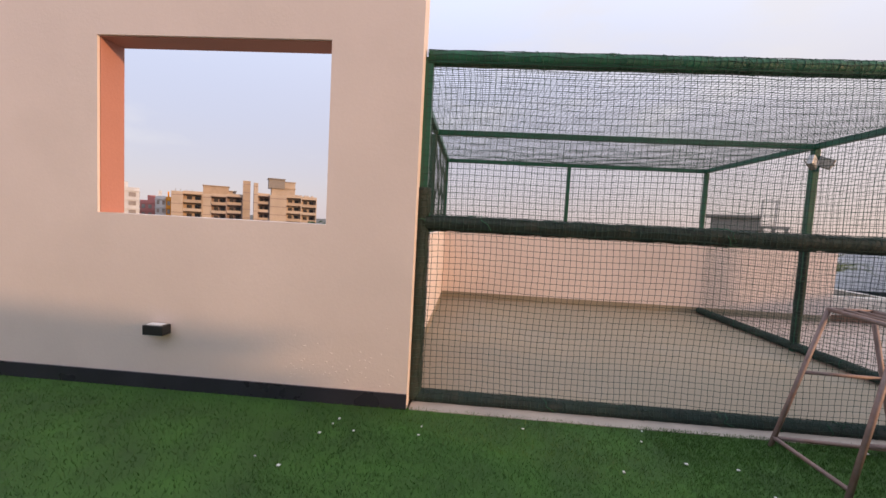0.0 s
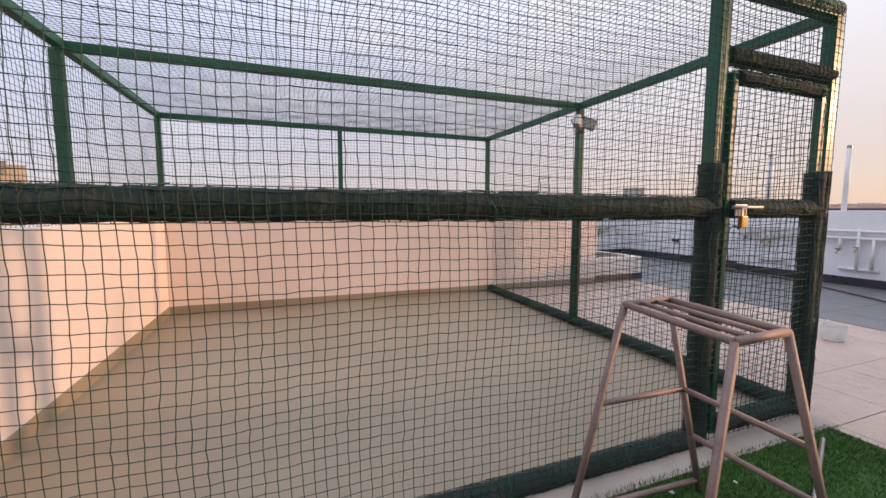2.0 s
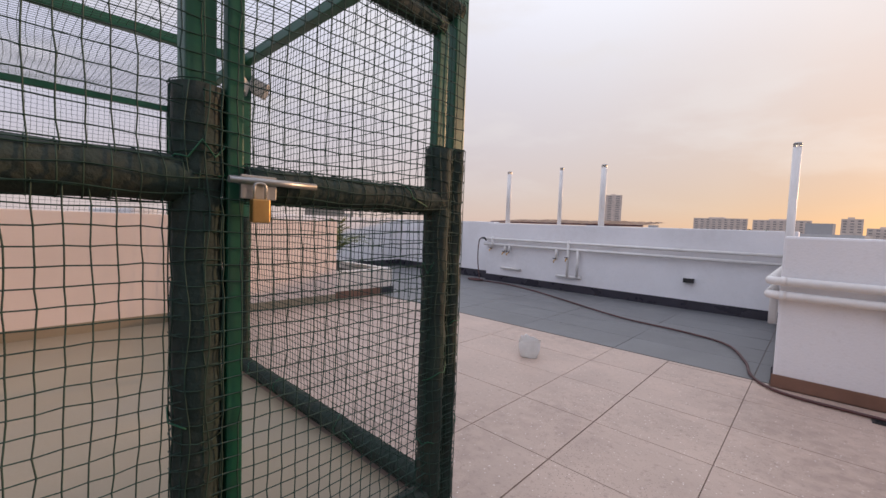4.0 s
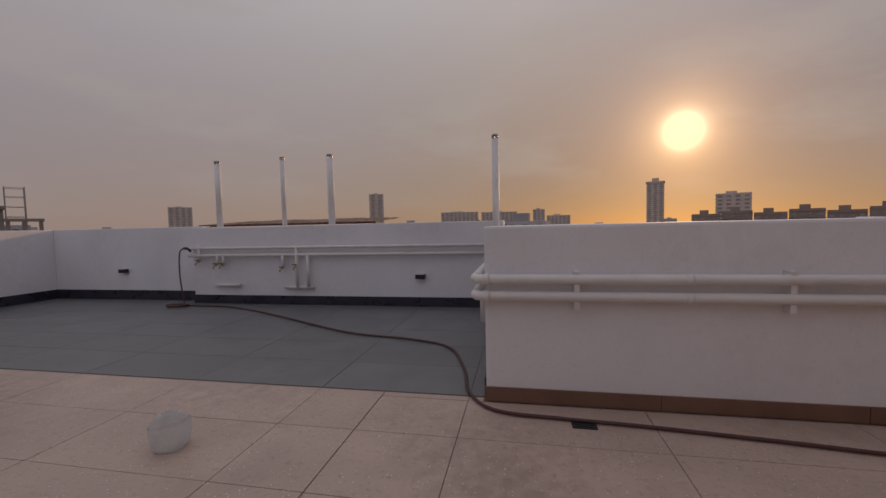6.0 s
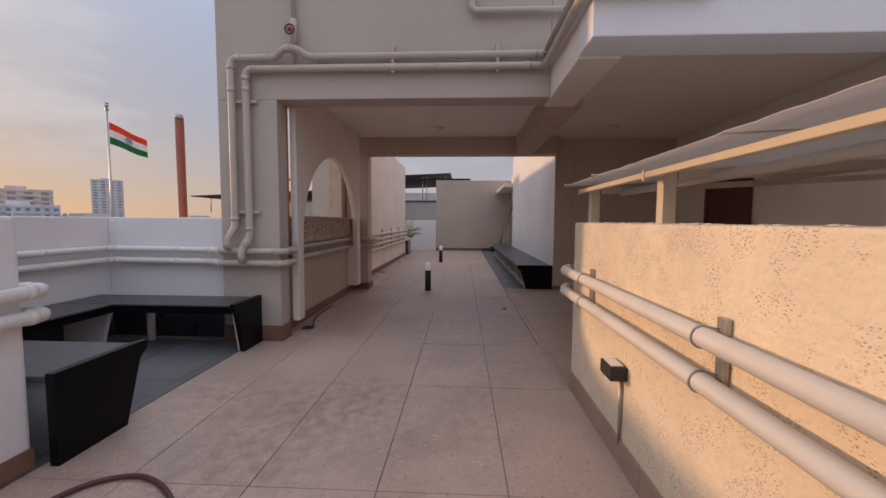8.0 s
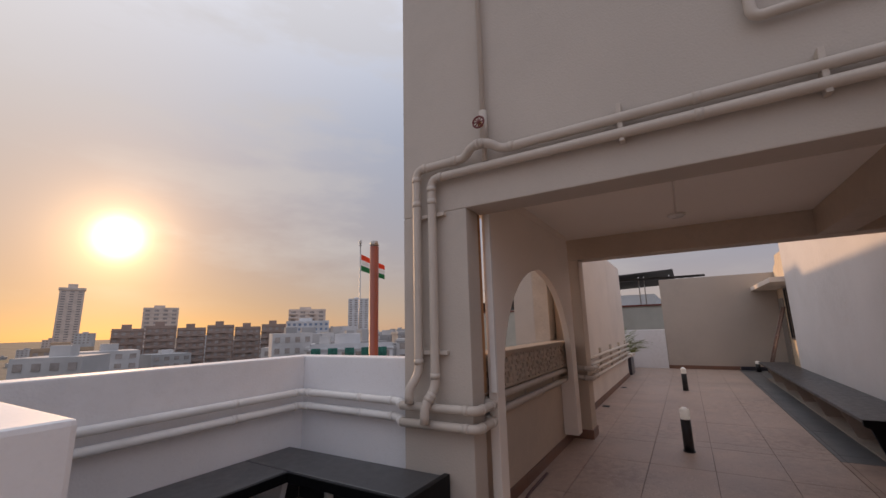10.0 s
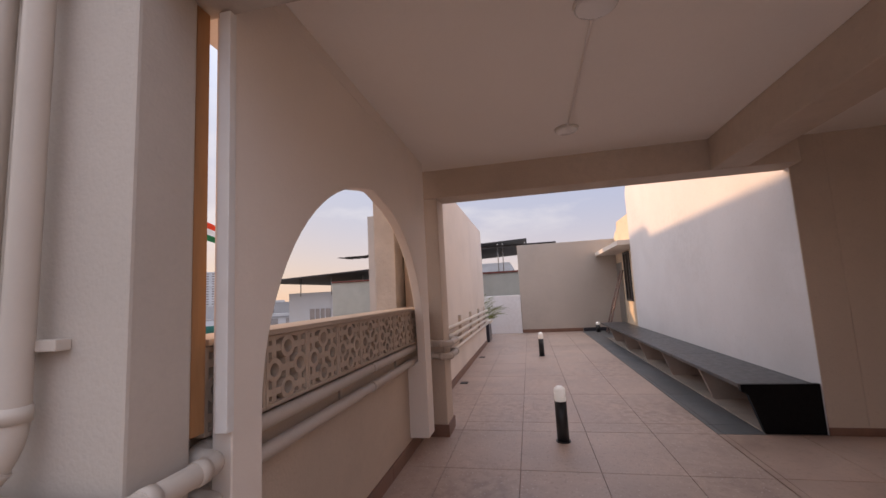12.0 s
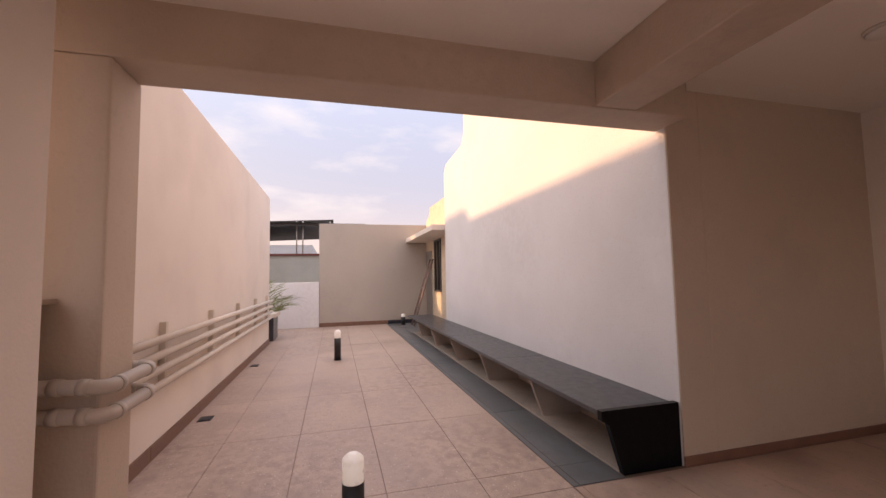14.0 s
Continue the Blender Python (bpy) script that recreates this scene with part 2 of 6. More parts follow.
PAD = surf("dark_foam_padding", (0.018, 0.034, 0.028), 0.4, 0.85, 9, 45, 0.6, stain=(0.075, 0.07, 0.052), stain_amount=0.5, stain_scale=5)
NET = surf("green_netting", (0.014, 0.045, 0.032), 0.3, 0.7, 6, 60, 0.0)
NETGREEN = surf("bright_green_netting", (0.008, 0.105, 0.05), 0.3, 0.6, 6, 60, 0.4)
BLACKMETAL = surf("black_metal", (0.02, 0.02, 0.022), 0.2, 0.45, 8, 90, 0.03)
RUSTY = surf("rusty_pink_iron", (0.29, 0.205, 0.185), 0.25, 0.65, 9, 70, 0.3, stain=(0.20, 0.10, 0.07), stain_amount=0.6, stain_scale=9, metal=0.2)
STEEL = surf("galvanised_steel", (0.42, 0.40, 0.38), 0.15, 0.4, 12, 120, 0.05, metal=0.8)
BRASS = surf("brass", (0.55, 0.33, 0.13), 0.15, 0.35, 12, 90, 0.03, metal=0.9)
HOSE = surf("red_brown_hose", (0.085, 0.03, 0.028), 0.2, 0.5, 8, 60, 0.05)
OPAL = surf("opal_plastic", (0.80, 0.78, 0.76), 0.03, 0.3, 8, 60, 0.0)
LIT = surf("lit_opal_head", (0.82, 0.80, 0.79), 0.03, 0.3, 8, 60, 0.0)
LIT.node_tree.nodes["Principled BSDF"].inputs["Emission Color"].default_value = (1.0, 0.93, 0.9, 1)
LIT.node_tree.nodes["Principled BSDF"].inputs["Emission Strength"].default_value = 0.12
SHEET = surf("painted_roof_sheet", (0.42, 0.30, 0.23), 0.15, 0.55, 2, 40, 0.1, stain=(0.25, 0.13, 0.09), stain_amount=0.6, stain_scale=4)
CANOPYSHEET = surf("translucent_polycarbonate", (0.72, 0.68, 0.64), 0.05, 0.4, 2, 60, 0.05)
nt = CANOPYSHEET.node_tree
thin = nt.nodes.new("ShaderNodeBsdfTranslucent")
thin.inputs[0].default_value = (0.75, 0.72, 0.70, 1)
blend = nt.nodes.new("ShaderNodeMixShader")
blend.inputs[0].default_value = 0.45
nt.links.new(nt.nodes["Principled BSDF"].outputs[0], blend.inputs[1])
nt.links.new(thin.outputs[0], blend.inputs[2])
nt.links.new(blend.outputs[0], nt.nodes["Material Output"].inputs[0])
PALESHEET = surf("pale_polycarbonate", (0.66, 0.62, 0.57), 0.06, 0.4, 2, 60, 0.05)
YELLOWSTEEL = surf("pale_painted_steel", (0.66, 0.56, 0.42), 0.08, 0.5, 4, 60, 0.05)
PLASTER = surf("rough_plaster", (0.52, 0.47, 0.42), 0.15, 0.85, 3, 25, 0.9)
WOOD = surf("orange_wood", (0.30, 0.145, 0.06), 0.3, 0.55, 3, 60, 0.2, stretch_z=0.12)
DOORBROWN = surf("dark_red_wood", (0.10, 0.035, 0.025), 0.2, 0.5, 3, 60, 0.1, stretch_z=0.2)
JAALI = surf("sandstone_cast_block", (0.50, 0.40, 0.32), 0.08, 0.8, 6, 80, 0.25)
LEAFM = surf("palm_leaf", (0.17, 0.19, 0.035), 0.4, 0.5, 8, 60, 0.0, island=0.5)
SOIL = surf("dark_soil", (0.045, 0.03, 0.022), 0.3, 0.95, 9, 40, 0.8)
POTM = surf("black_plastic_pot", (0.03, 0.024, 0.024), 0.2, 0.45, 8, 60, 0.05)
BAGM = surf("white_plastic_bag", (0.88, 0.87, 0.86), 0.08, 0.4, 12, 70, 0.4)
REDPIPE = surf("red_brown_painted_pipe", (0.30, 0.075, 0.045), 0.12, 0.45, 4, 60, 0.05)
for m_ in (BAGM,):
    nt = m_.node_tree
    thin = nt.nodes.new("ShaderNodeBsdfTranslucent")
    thin.inputs[0].default_value = (0.85, 0.83, 0.80, 1)
    blend = nt.nodes.new("ShaderNodeMixShader")
    blend.inputs[0].default_value = 0.2
    nt.links.new(nt.nodes["Principled BSDF"].outputs[0], blend.inputs[1])
    nt.links.new(thin.outputs[0], blend.inputs[2])
    nt.links.new(blend.outputs[0], nt.nodes["Material Output"].inputs[0])
RED = surf("red_wheel", (0.16, 0.03, 0.03), 0.1, 0.5, 8, 60, 0.05)


# ---- geometry helpers ----
def box(bm, x0, x1, y0, y1, z0, z1, bevel=0.0):
    c = Matrix.Translation(((x0 + x1) / 2, (y0 + y1) / 2, (z0 + z1) / 2)) @ Matrix.Diagonal((x1 - x0, y1 - y0, z1 - z0, 1))
    made = bmesh.ops.create_cube(bm, size=1, matrix=c)
    if bevel:
        edges = list({e for v in made["verts"] for e in v.link_edges})
        bmesh.ops.bevel(bm, geom=edges, offset=bevel, segments=2, profile=0.6, affect="EDGES")
    return bm


def sweep(bm, pts, r, seg=10, smooth_r=0.0, closed=False):
    """A tube along a line of points; smooth_r rounds the corners."""
    pts = [Vector(p) for p in pts]
    if smooth_r and len(pts) > 2:
        line = [pts[0]]
        for a, b, c in zip(pts, pts[1:], pts[2:]):
            k = min(smooth_r, (a - b).length / 2.01, (c - b).length / 2.01)
            p, q = b + (a - b).normalized() * k, b + (c - b).normalized() * k
            for i in range(6):
                u = i / 5
                line.append(p * (1 - u) ** 2 + b * 2 * u * (1 - u) + q * u * u)
        pts = line + [pts[-1]]
    rings, ref = [], None
    for i, p in enumerate(pts):
        d = (pts[min(i + 1, len(pts) - 1)] - pts[max(i - 1, 0)]).normalized()
        if ref is None:
            ref = d.orthogonal().normalized()
        ref = (ref - d * ref.dot(d)).normalized()
        other = d.cross(ref)
        rad = r(i / (len(pts) - 1)) if callable(r) else r
        rings.append([bm.verts.new(p + (ref * math.cos(k * math.tau / seg) + other * math.sin(k * math.tau / seg)) * rad) for k in range(seg)])
    for a, b in zip(rings, rings[1:]):
        for k in range(seg):
            f = bm.faces.new((a[k], a[(k + 1) % seg], b[(k + 1) % seg], b[k]))
            f.smooth = True
    bm.faces.new(rings[0][::-1])
    bm.faces.new(rings[-1])
    return bm


def cyl(bm, x, y, z0, z1, r, r2=None, seg=20):
    made = bmesh.ops.create_cone(bm, cap_ends=True, segments=seg, radius1=r, radius2=r if r2 is None else r2, depth=z1 - z0, matrix=Matrix.Translation((x, y, (z0 + z1) / 2)))
    for f in {f for v in made["verts"] for f in v.link_faces}:
        f.smooth = len(f.verts) == 4
    return bm


def prism(bm, outline, axis, a, b):
    """A flat outline of (u, v) pushed from a to b along an axis ('x': u=y, v=z; 'y': u=x, v=z; 'z': u=x, v=y)."""
    put = {"x": lambda u, v, w: (w, u, v), "y": lambda u, v, w: (u, w, v), "z": lambda u, v, w: (u, v, w)}[axis]
    one = [bm.verts.new(put(u, v, a)) for u, v in outline]
    two = [bm.verts.new(put(u, v, b)) for u, v in outline]
    bm.faces.new(one)
    bm.faces.new(two[::-1])
    for i in range(len(one)):
        j = (i + 1) % len(one)
        bm.faces.new((one[j], one[i], two[i], two[j]))
    bmesh.ops.recalc_face_normals(bm, faces=bm.faces)
    return bm


def part(name, bm, material, parent=None, label="", kind=""):
    me = bpy.data.meshes.new(name)
    bm.to_mesh(me)
    bm.free()
    me.materials.append(material)
    ob = new(name, me)
    ob.parent = parent
    return tagged(ob, label, kind=kind)


def thing(name, label, category, group="", kind="", at=(0, 0, 0)):
    ob = new(name)
    ob.location = at
    ob.empty_display_size = 0.1
    return tagged(ob, label, category, group, kind)


def slab(name, x0, x1, y0, y1, z0, z1, material, label, category="wall", bevel=0.012):
    return tagged(part(name, box(bmesh.new(), x0, x1, y0, y1, z0, z1, bevel), material), label, category, kind="structure")


def mesh_of(name, verts, faces, material, parent=None, label="", kind="", smooth=False):
    me = bpy.data.meshes.new(name)
    me.from_pydata(verts, [], faces)
    me.materials.append(material)
    if smooth:
        me.polygons.foreach_set("use_smooth", [True] * len(me.polygons))
    ob = new(name, me)
    ob.parent = parent
    return tagged(ob, label, kind=kind)


# ---- the large structure ----
GROUND = -30.0
roof_slab = slab("floor", -9.4, 20.0, -9.0, 8.0, -0.6, -0.006, GROUT, "roof terrace floor slab with dark joints", "floor", 0.0)
slab("building_body", -9.3, 19.9, -8.9, 7.9, GROUND, -0.61, TAUPE, "plain painted body of the building below the terrace", "building", 0.0)

# window wall beside the cage
bm = bmesh.new()
WX0, WX1, WY0, WY1 = -1.09, -0.88, -9.0, -3.52
box(bm, WX0, WX1, WY0, -5.82, 0, 4.2)
box(bm, WX0, WX1, -4.14, WY1, 0, 4.2)
box(bm, WX0, WX1, -5.82, -4.14, 0, 1.27)
box(bm, WX0, WX1, -5.82, -4.14, 2.51, 4.2)
tagged(part("wall_west", bm, PINKISH), "tall cream painted wall with a square window opening", "wall", kind="structure")
win = thing("window_1", "unglazed square opening with salmon painted reveals", "window", kind="structure")
part("window_frame", box(bmesh.new(), WX0 - 0.004, WX1 - 0.02, -5.82, -5.812, 1.272, 2.508), SALMON, win, "salmon painted side reveal")
part("window_frame", box(bmesh.new(), WX0 - 0.004, WX1 - 0.02, -5.812, -4.14, 2.502, 2.51), SALMON, win, "salmon painted head reveal")

# parapets of the cage
slab("wall_cage_side", -5.6, -1.14, -3.86, -3.60, 0, 1.20, PINKISH, "low cream parapet wall beside the netted cage")
slab("wall_cage_back", -5.62, -5.32, -3.60, 3.0, 0, 1.24, PINKISH, "low cream parapet wall behind the netted cage")
slab("trim_cage_side", -5.32, -1.14, -3.60, -3.588, 0, 0.11, CONCRETE, "olive beige skirting band along the cage wall", "skirting", 0.002)
slab("trim_cage_back", -5.32, -5.308, -3.588, 2.99, 0, 0.11, CONCRETE, "olive beige skirting band along the cage wall", "skirting", 0.002)
slab("floor_cage", -5.32, -1.12, -3.60, 0.80, -0.015, 0.004, CONCRETE, "smooth olive beige floor inside the cage", "floor", 0.0)
slab("kerb_cage", -1.16, -0.875, -3.5, 0.92, 0, 0.018, KERB, "pale concrete kerb under the cage front", "kerb", 0.004)

# white terrace parapets
slab("wall_terrace_west", -9.2, -8.95, 0.5, 7.65, 0, 1.36, WHITE, "white painted roof parapet")
slab("wall_terrace_north", -8.95, -5.55, 7.40, 7.65, 0, 1.36, WHITE, "white painted roof parapet")
slab("wall_terrace_north_b", -5.55, -0.10, 7.17, 7.60, 0, 1.33, WHITE, "white painted roof parapet with water pipes")
slab("wall_shaft", -0.10, 3.39, 3.88, 7.60, 0, 1.25, WHITE, "white painted duct shaft block with rounded edges", "wall", 0.02)
slab("wall_terrace_corner_n", 3.39, 5.85, 5.50, 5.72, 0, 1.26, WHITE, "white painted roof parapet behind the benches")
slab("wall_terrace_corner_e", 5.65, 5.85, 4.192, 5.50, 0, 1.26, WHITE, "white painted roof parapet beside the tower")
slab("wall_turf_east", 3.2, 3.43, -9.0, -1.905, 0, 1.23, SAND, "sand coloured parapet beside the turf", "wall")
slab("wall_turf_north", 1.185, 3.43, -1.9, -1.7, 0, 1.23, SAND, "rough sand coloured shaft wall", "wall", 0.012)
slab("wall_turf_south", -0.86, 3.43, -9.25, -9.0, 0, 1.23, SAND, "sand coloured parapet beside the turf", "wall")
slab("wall_terrace_south", -9.2, -5.62, 0.5, 0.75, 0, 1.3, WHITE, "white painted roof parapet")

slab("baseboard_corner_n", 3.39, 5.634, 5.486, 5.50, 0, 0.25, BLACKSKIRT, "black stone skirting under the corner bench", "skirting", 0.002)
slab("baseboard_corner_e", 5.636, 5.65, 4.17, 5.484, 0, 0.25, BLACKSKIRT, "black stone skirting under the corner bench", "skirting", 0.002)

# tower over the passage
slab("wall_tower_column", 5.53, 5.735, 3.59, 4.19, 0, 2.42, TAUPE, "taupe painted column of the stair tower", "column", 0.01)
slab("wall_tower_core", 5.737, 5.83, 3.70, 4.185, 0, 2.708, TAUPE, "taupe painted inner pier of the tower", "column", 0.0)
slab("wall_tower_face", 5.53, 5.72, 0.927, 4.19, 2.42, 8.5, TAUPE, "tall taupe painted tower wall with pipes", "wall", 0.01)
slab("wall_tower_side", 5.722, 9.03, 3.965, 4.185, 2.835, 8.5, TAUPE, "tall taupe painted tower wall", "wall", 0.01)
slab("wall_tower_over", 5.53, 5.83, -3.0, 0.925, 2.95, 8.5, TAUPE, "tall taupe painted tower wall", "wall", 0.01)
slab("beam_overhang_front", 4.28, 4.60, -3.0, 0.925, 2.425, 2.95, WHITE, "pale painted edge beam of the roof overhang", "beam", 0.01)
slab("beam_overhang_side", 4.60, 5.829, 0.62, 0.925, 2.41, 2.95, CREAM, "pale painted side beam of the roof overhang", "beam", 0.01)
slab("beam_passage_long", 5.835, 8.729, 0.53, 0.84, 2.415, 2.71, WARMLITTAUPE, "taupe painted ceiling beam along the passage", "beam", 0.01)
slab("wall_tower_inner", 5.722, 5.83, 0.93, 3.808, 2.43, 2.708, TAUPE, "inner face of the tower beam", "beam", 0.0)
slab("beam_passage_end", 8.73, 9.03, 0.104, 3.84, 2.41, 3.4, WARMLITTAUPE, "taupe painted beam over the end of the passage", "beam", 0.012)
slab("ceiling", 5.835, 8.73, -2.15, 3.95, 2.71, 2.83, CEIL, "plain pale painted passage ceiling", "ceiling", 0.0)
slab("ceiling_overhang", 4.60, 5.834, -2.15, 0.62, 2.71, 2.83, CEIL, "plain pale painted lobby ceiling", "ceiling", 0.0)
slab("ceiling_lobby", 8.731, 8.934, -2.15, 0.10, 2.71, 2.83, CEIL, "plain pale painted lobby ceiling", "ceiling", 0.0)
slab("roof_tower", 5.53, 9.2, -3.0, 4.25, 8.5, 8.7, TAUPE, "flat roof slab of the tower", "roof", 0.0)
slab("wall_passage_column", 8.73, 9.03, 3.45, 3.84, 0, 2.409, WARMLITTAUPE, "taupe painted column at the end of the passage", "column", 0.012)
slab("wall_passage_edge", 8.935, 8.946, -0.2, 0.098, 0, 2.709, WARMLITTAUPE, "taupe painted end of the white wall", "wall", 0.0)
slab("wall_passage_right", 8.935, 9.20, -2.2, -0.202, 0, 3.4, WARMLITTAUPE, "taupe painted wall beside the long bench", "wall", 0.01)
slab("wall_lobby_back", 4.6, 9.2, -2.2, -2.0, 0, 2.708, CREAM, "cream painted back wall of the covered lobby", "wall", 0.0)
slab("wall_jaali", 5.832, 8.729, 3.70, 3.84, 0, 0.975, WARMLITTAUPE, "low cream wall under the pierced block screen")
slab("wall_outer_pier", 8.50, 9.03, 3.86, 4.08, -1.0, 2.83, PLASTER, "rough plastered outer pier beyond the screen", "column", 0.01)

slab("beam_screen", 5.835, 8.468, 3.527, 3.95, 2.62, 2.709, CREAM, "pale painted ceiling drop above the arch panel", "beam", 0.004)

# right wall with the canopy
slab("wall_shaft_south", 0.95, 4.55, 0.70, 0.93, 0, 1.23, SAND, "sunlit rough sand coloured parapet wall with pipes", "wall", 0.015)
slab("wall_shaft_end", 4.32, 4.55, -1.9, 0.698, 0, 1.22, SAND, "rough sand coloured shaft wall", "wall", 0.012)
slab("wall_shaft_west", 0.95, 1.18, -1.9, 0.70, 0, 1.23, SAND, "rough sand coloured shaft wall", "wall", 0.012)

# beyond the passage
slab("wall_yard_left", 9.035, 15.9, 3.80, 4.05, 0, 3.12, CREAM, "tall cream yard wall with four pipes")
bm = bmesh.new()
steps = [(8.948, 5.4), (13.60, 5.4), (13.62, 4.05), (13.80, 3.86), (14.92, 3.80), (15.06, 3.62), (15.08, 0), (8.948, 0)]
prism(bm, steps, "y", -0.2, 0.10)
tagged(part("wall_yard_right", bm, WHITE), "tall white stair wall with a stepped top, sunlit above", "wall", kind="structure")
bm = bmesh.new()
prism(bm, [(14.8, 3.37), (17.95, 3.37), (18.05, 3.14), (18.3, 3.08), (18.48, 2.96), (18.48, 0), (14.8, 0)], "y", -0.6, -0.25)
tagged(part("wall_yard_recess", bm, SAND), "sunlit cream wall with a dark window", "wall", kind="structure")
slab("canopy_yard", 15.09, 18.49, -0.25, 0.38, 2.38, 2.5, CREAM, "thin concrete sunshade slab over the window", "sunshade", 0.006)
slab("wall_yard_end", 18.5, 18.75, -0.62, 2.87, 0, 2.93, TAUPE, "taupe painted wall closing the yard")
slab("wall_yard_low", 18.45, 18.7, 2.872, 4.6, 0, 1.26, WHITE, "low white parapet closing the yard")
# added out of view: its shadow sets the sun line on the white wall
slab("wall_stair_head", 15.95, 19.2, 6.3, 7.2, -0.6, 3.87, TAUPE, "plain unseen block added beyond the yard to cast shade", "wall")
slab("wall_yard_side", 15.9, 18.5, 4.4, 4.6, 0, 1.26, WHITE, "low white parapet closing the yard")

# skirtings
slab("baseboard_window_wall", -0.88, -0.865, -9.0, -3.52, 0, 0.12, BLACKSKIRT, "dark stone skirting under the window wall", "skirting", 0.002)
slab("baseboard_west", -8.95, -8.935, 0.75, 7.40, 0, 0.18, BLACKSKIRT, "black stone skirting of the terrace parapet", "skirting", 0.002)
slab("baseboard_north", -8.93, -5.56, 7.385, 7.40, 0, 0.18, BLACKSKIRT, "black stone skirting of the terrace parapet", "skirting", 0.002)
slab("baseboard_north_b", -5.56, -0.11, 7.155, 7.17, 0, 0.15, BLACKSKIRT, "black stone skirting of the terrace parapet", "skirting", 0.002)
slab("baseboard_shaft_side", -0.115, -0.10, 3.92, 7.15, 0, 0.15, BLACKSKIRT, "black stone skirting of the shaft block", "skirting", 0.002)


def skirting(name, x0, x1, y, face, h, length, material, label):
    """Skirting tiles along x, each a piece of its own."""
    base = thing(name, label, "skirting", kind="structure")
    n = max(1, round((x1 - x0) / length))
    for i in range(n):
        a, b = x0 + (x1 - x0) * i / n, x0 + (x1 - x0) * (i + 1) / n
        part("tile", box(bmesh.new(), a + 0.002, b - 0.002, min(y, y + face), max(y, y + face), 0, h, 0.002), material, base)


skirting("baseboard_shaft", -0.11, 3.39, 3.88, -0.014, 0.105, 1.1, SKIRT, "brown stone skirting of the white shaft block")
skirting("baseboard_south_wall", 0.95, 4.55, 0.93, 0.014, 0.13, 1.18, BEIGESKIRT, "beige brown stone skirting of the sand coloured wall")
skirting("baseboard_jaali", 5.84, 8.71, 3.70, -0.014, 0.11, 0.9, SKIRT, "brown stone skirting under the screen wall")
skirting("baseboard_yard_left", 9.035, 15.9, 3.80, -0.014, 0.11, 1.18, SKIRT, "brown stone skirting of the yard wall")
slab("baseboard_yard_end", 18.485, 18.5, 0.95, 4.4, 0, 0.11, SKIRT, "brown stone skirting of the yard end wall", "skirting", 0.002)
slab("baseboard_yard_end_b", 18.485, 18.5, 0.05, 0.94, 0, 0.11, BLACKSKIRT, "black stone skirting of the yard end wall", "skirting", 0.002)
slab("baseboard_passage_right", 8.925, 8.94, -2.0, 0.10, 0, 0.07, SKIRT, "brown stone skirting of the lobby wall", "skirting", 0.002)
slab("baseboard_lobby", 4.6, 8.92, -2.0, -1.985, 0, 0.09, SKIRT, "brown stone skirting of the lobby wall", "skirting", 0.002)
slab("baseboard_tower", 5.515, 5.53, 3.575, 4.19, 0, 0.16, SKIRT, "brown stone skirting of the tower column", "skirting", 0.002)
slab("baseboard_tower_b", 5.53, 5.735, 3.575, 3.59, 0, 0.16, SKIRT, "brown stone skirting of the tower column", "skirting", 0.002)
slab("baseboard_column", 8.715, 9.045, 3.435, 3.79, 0, 0.115, SKIRT, "brown stone skirting of the passage column", "skirting", 0.002)

# turf
bm = bmesh.new()
prism(bm, [(-0.90, -9.0), (3.19, -9.0), (3.19, -1.91), (0.94, -1.91), (0.94, 0.84), (-0.90, 0.84)], "z", -0.01, 0.012)
tagged(part("turf_base", bm, TURF), "green artificial turf carpet", "turf", kind="structure")

# open ground far below
ground_bm = bmesh.new()
bmesh.ops.create_grid(ground_bm, x_segments=40, y_segments=40, size=4500)
for v in ground_bm.verts:
    v.co.z = GROUND + 0.0
GROUNDM = surf("city_ground", (0.12, 0.11, 0.09), 0.4, 0.95, 0.02, 0.3, 0.0, stain=(0.05, 0.07, 0.03), stain_amount=0.8, stain_scale=0.012)
tagged(part("ground", ground_bm, GROUNDM), "hazy city ground far below the roof", "ground", kind="structure")


# ---- pipes ----
def pipe_run(name, runs, r, label, clamps=(), collars=(), group="", clamp_paint=None, paint=None):
    """Pipe lines with elbows: each run is a tube of its own, with clamps against the wall."""
    paint = paint or PIPE
    base = thing(name, label, "pipe", group)
    for pts in runs:
        one = part("pipe", sweep(bmesh.new(), pts, r, 14, r * 2.2), paint, base)
        vs = [Vector(p) for p in pts]
        for a, b, c in zip(vs, vs[1:], vs[2:]):
            for e in (a, c):
                d = (e - b).normalized()
                if (e - b).length > 0.14:
                    part("elbow_collar", sweep(bmesh.new(), [b + d * r * 2.0, b + d * r * 3.2], r * 1.12, 14), paint, one)
    for lo, hi in clamps:
        part("clamp", box(bmesh.new(), lo[0], hi[0], lo[1], hi[1], lo[2], hi[2], 0.003), clamp_paint or paint, base, "slotted clamp")
    for p, d in collars:
        p, d = Vector(p), Vector(d)
        part("collar", sweep(bmesh.new(), [p - d * 0.022, p + d * 0.022], r * 1.08, 14), paint, base)
    return base


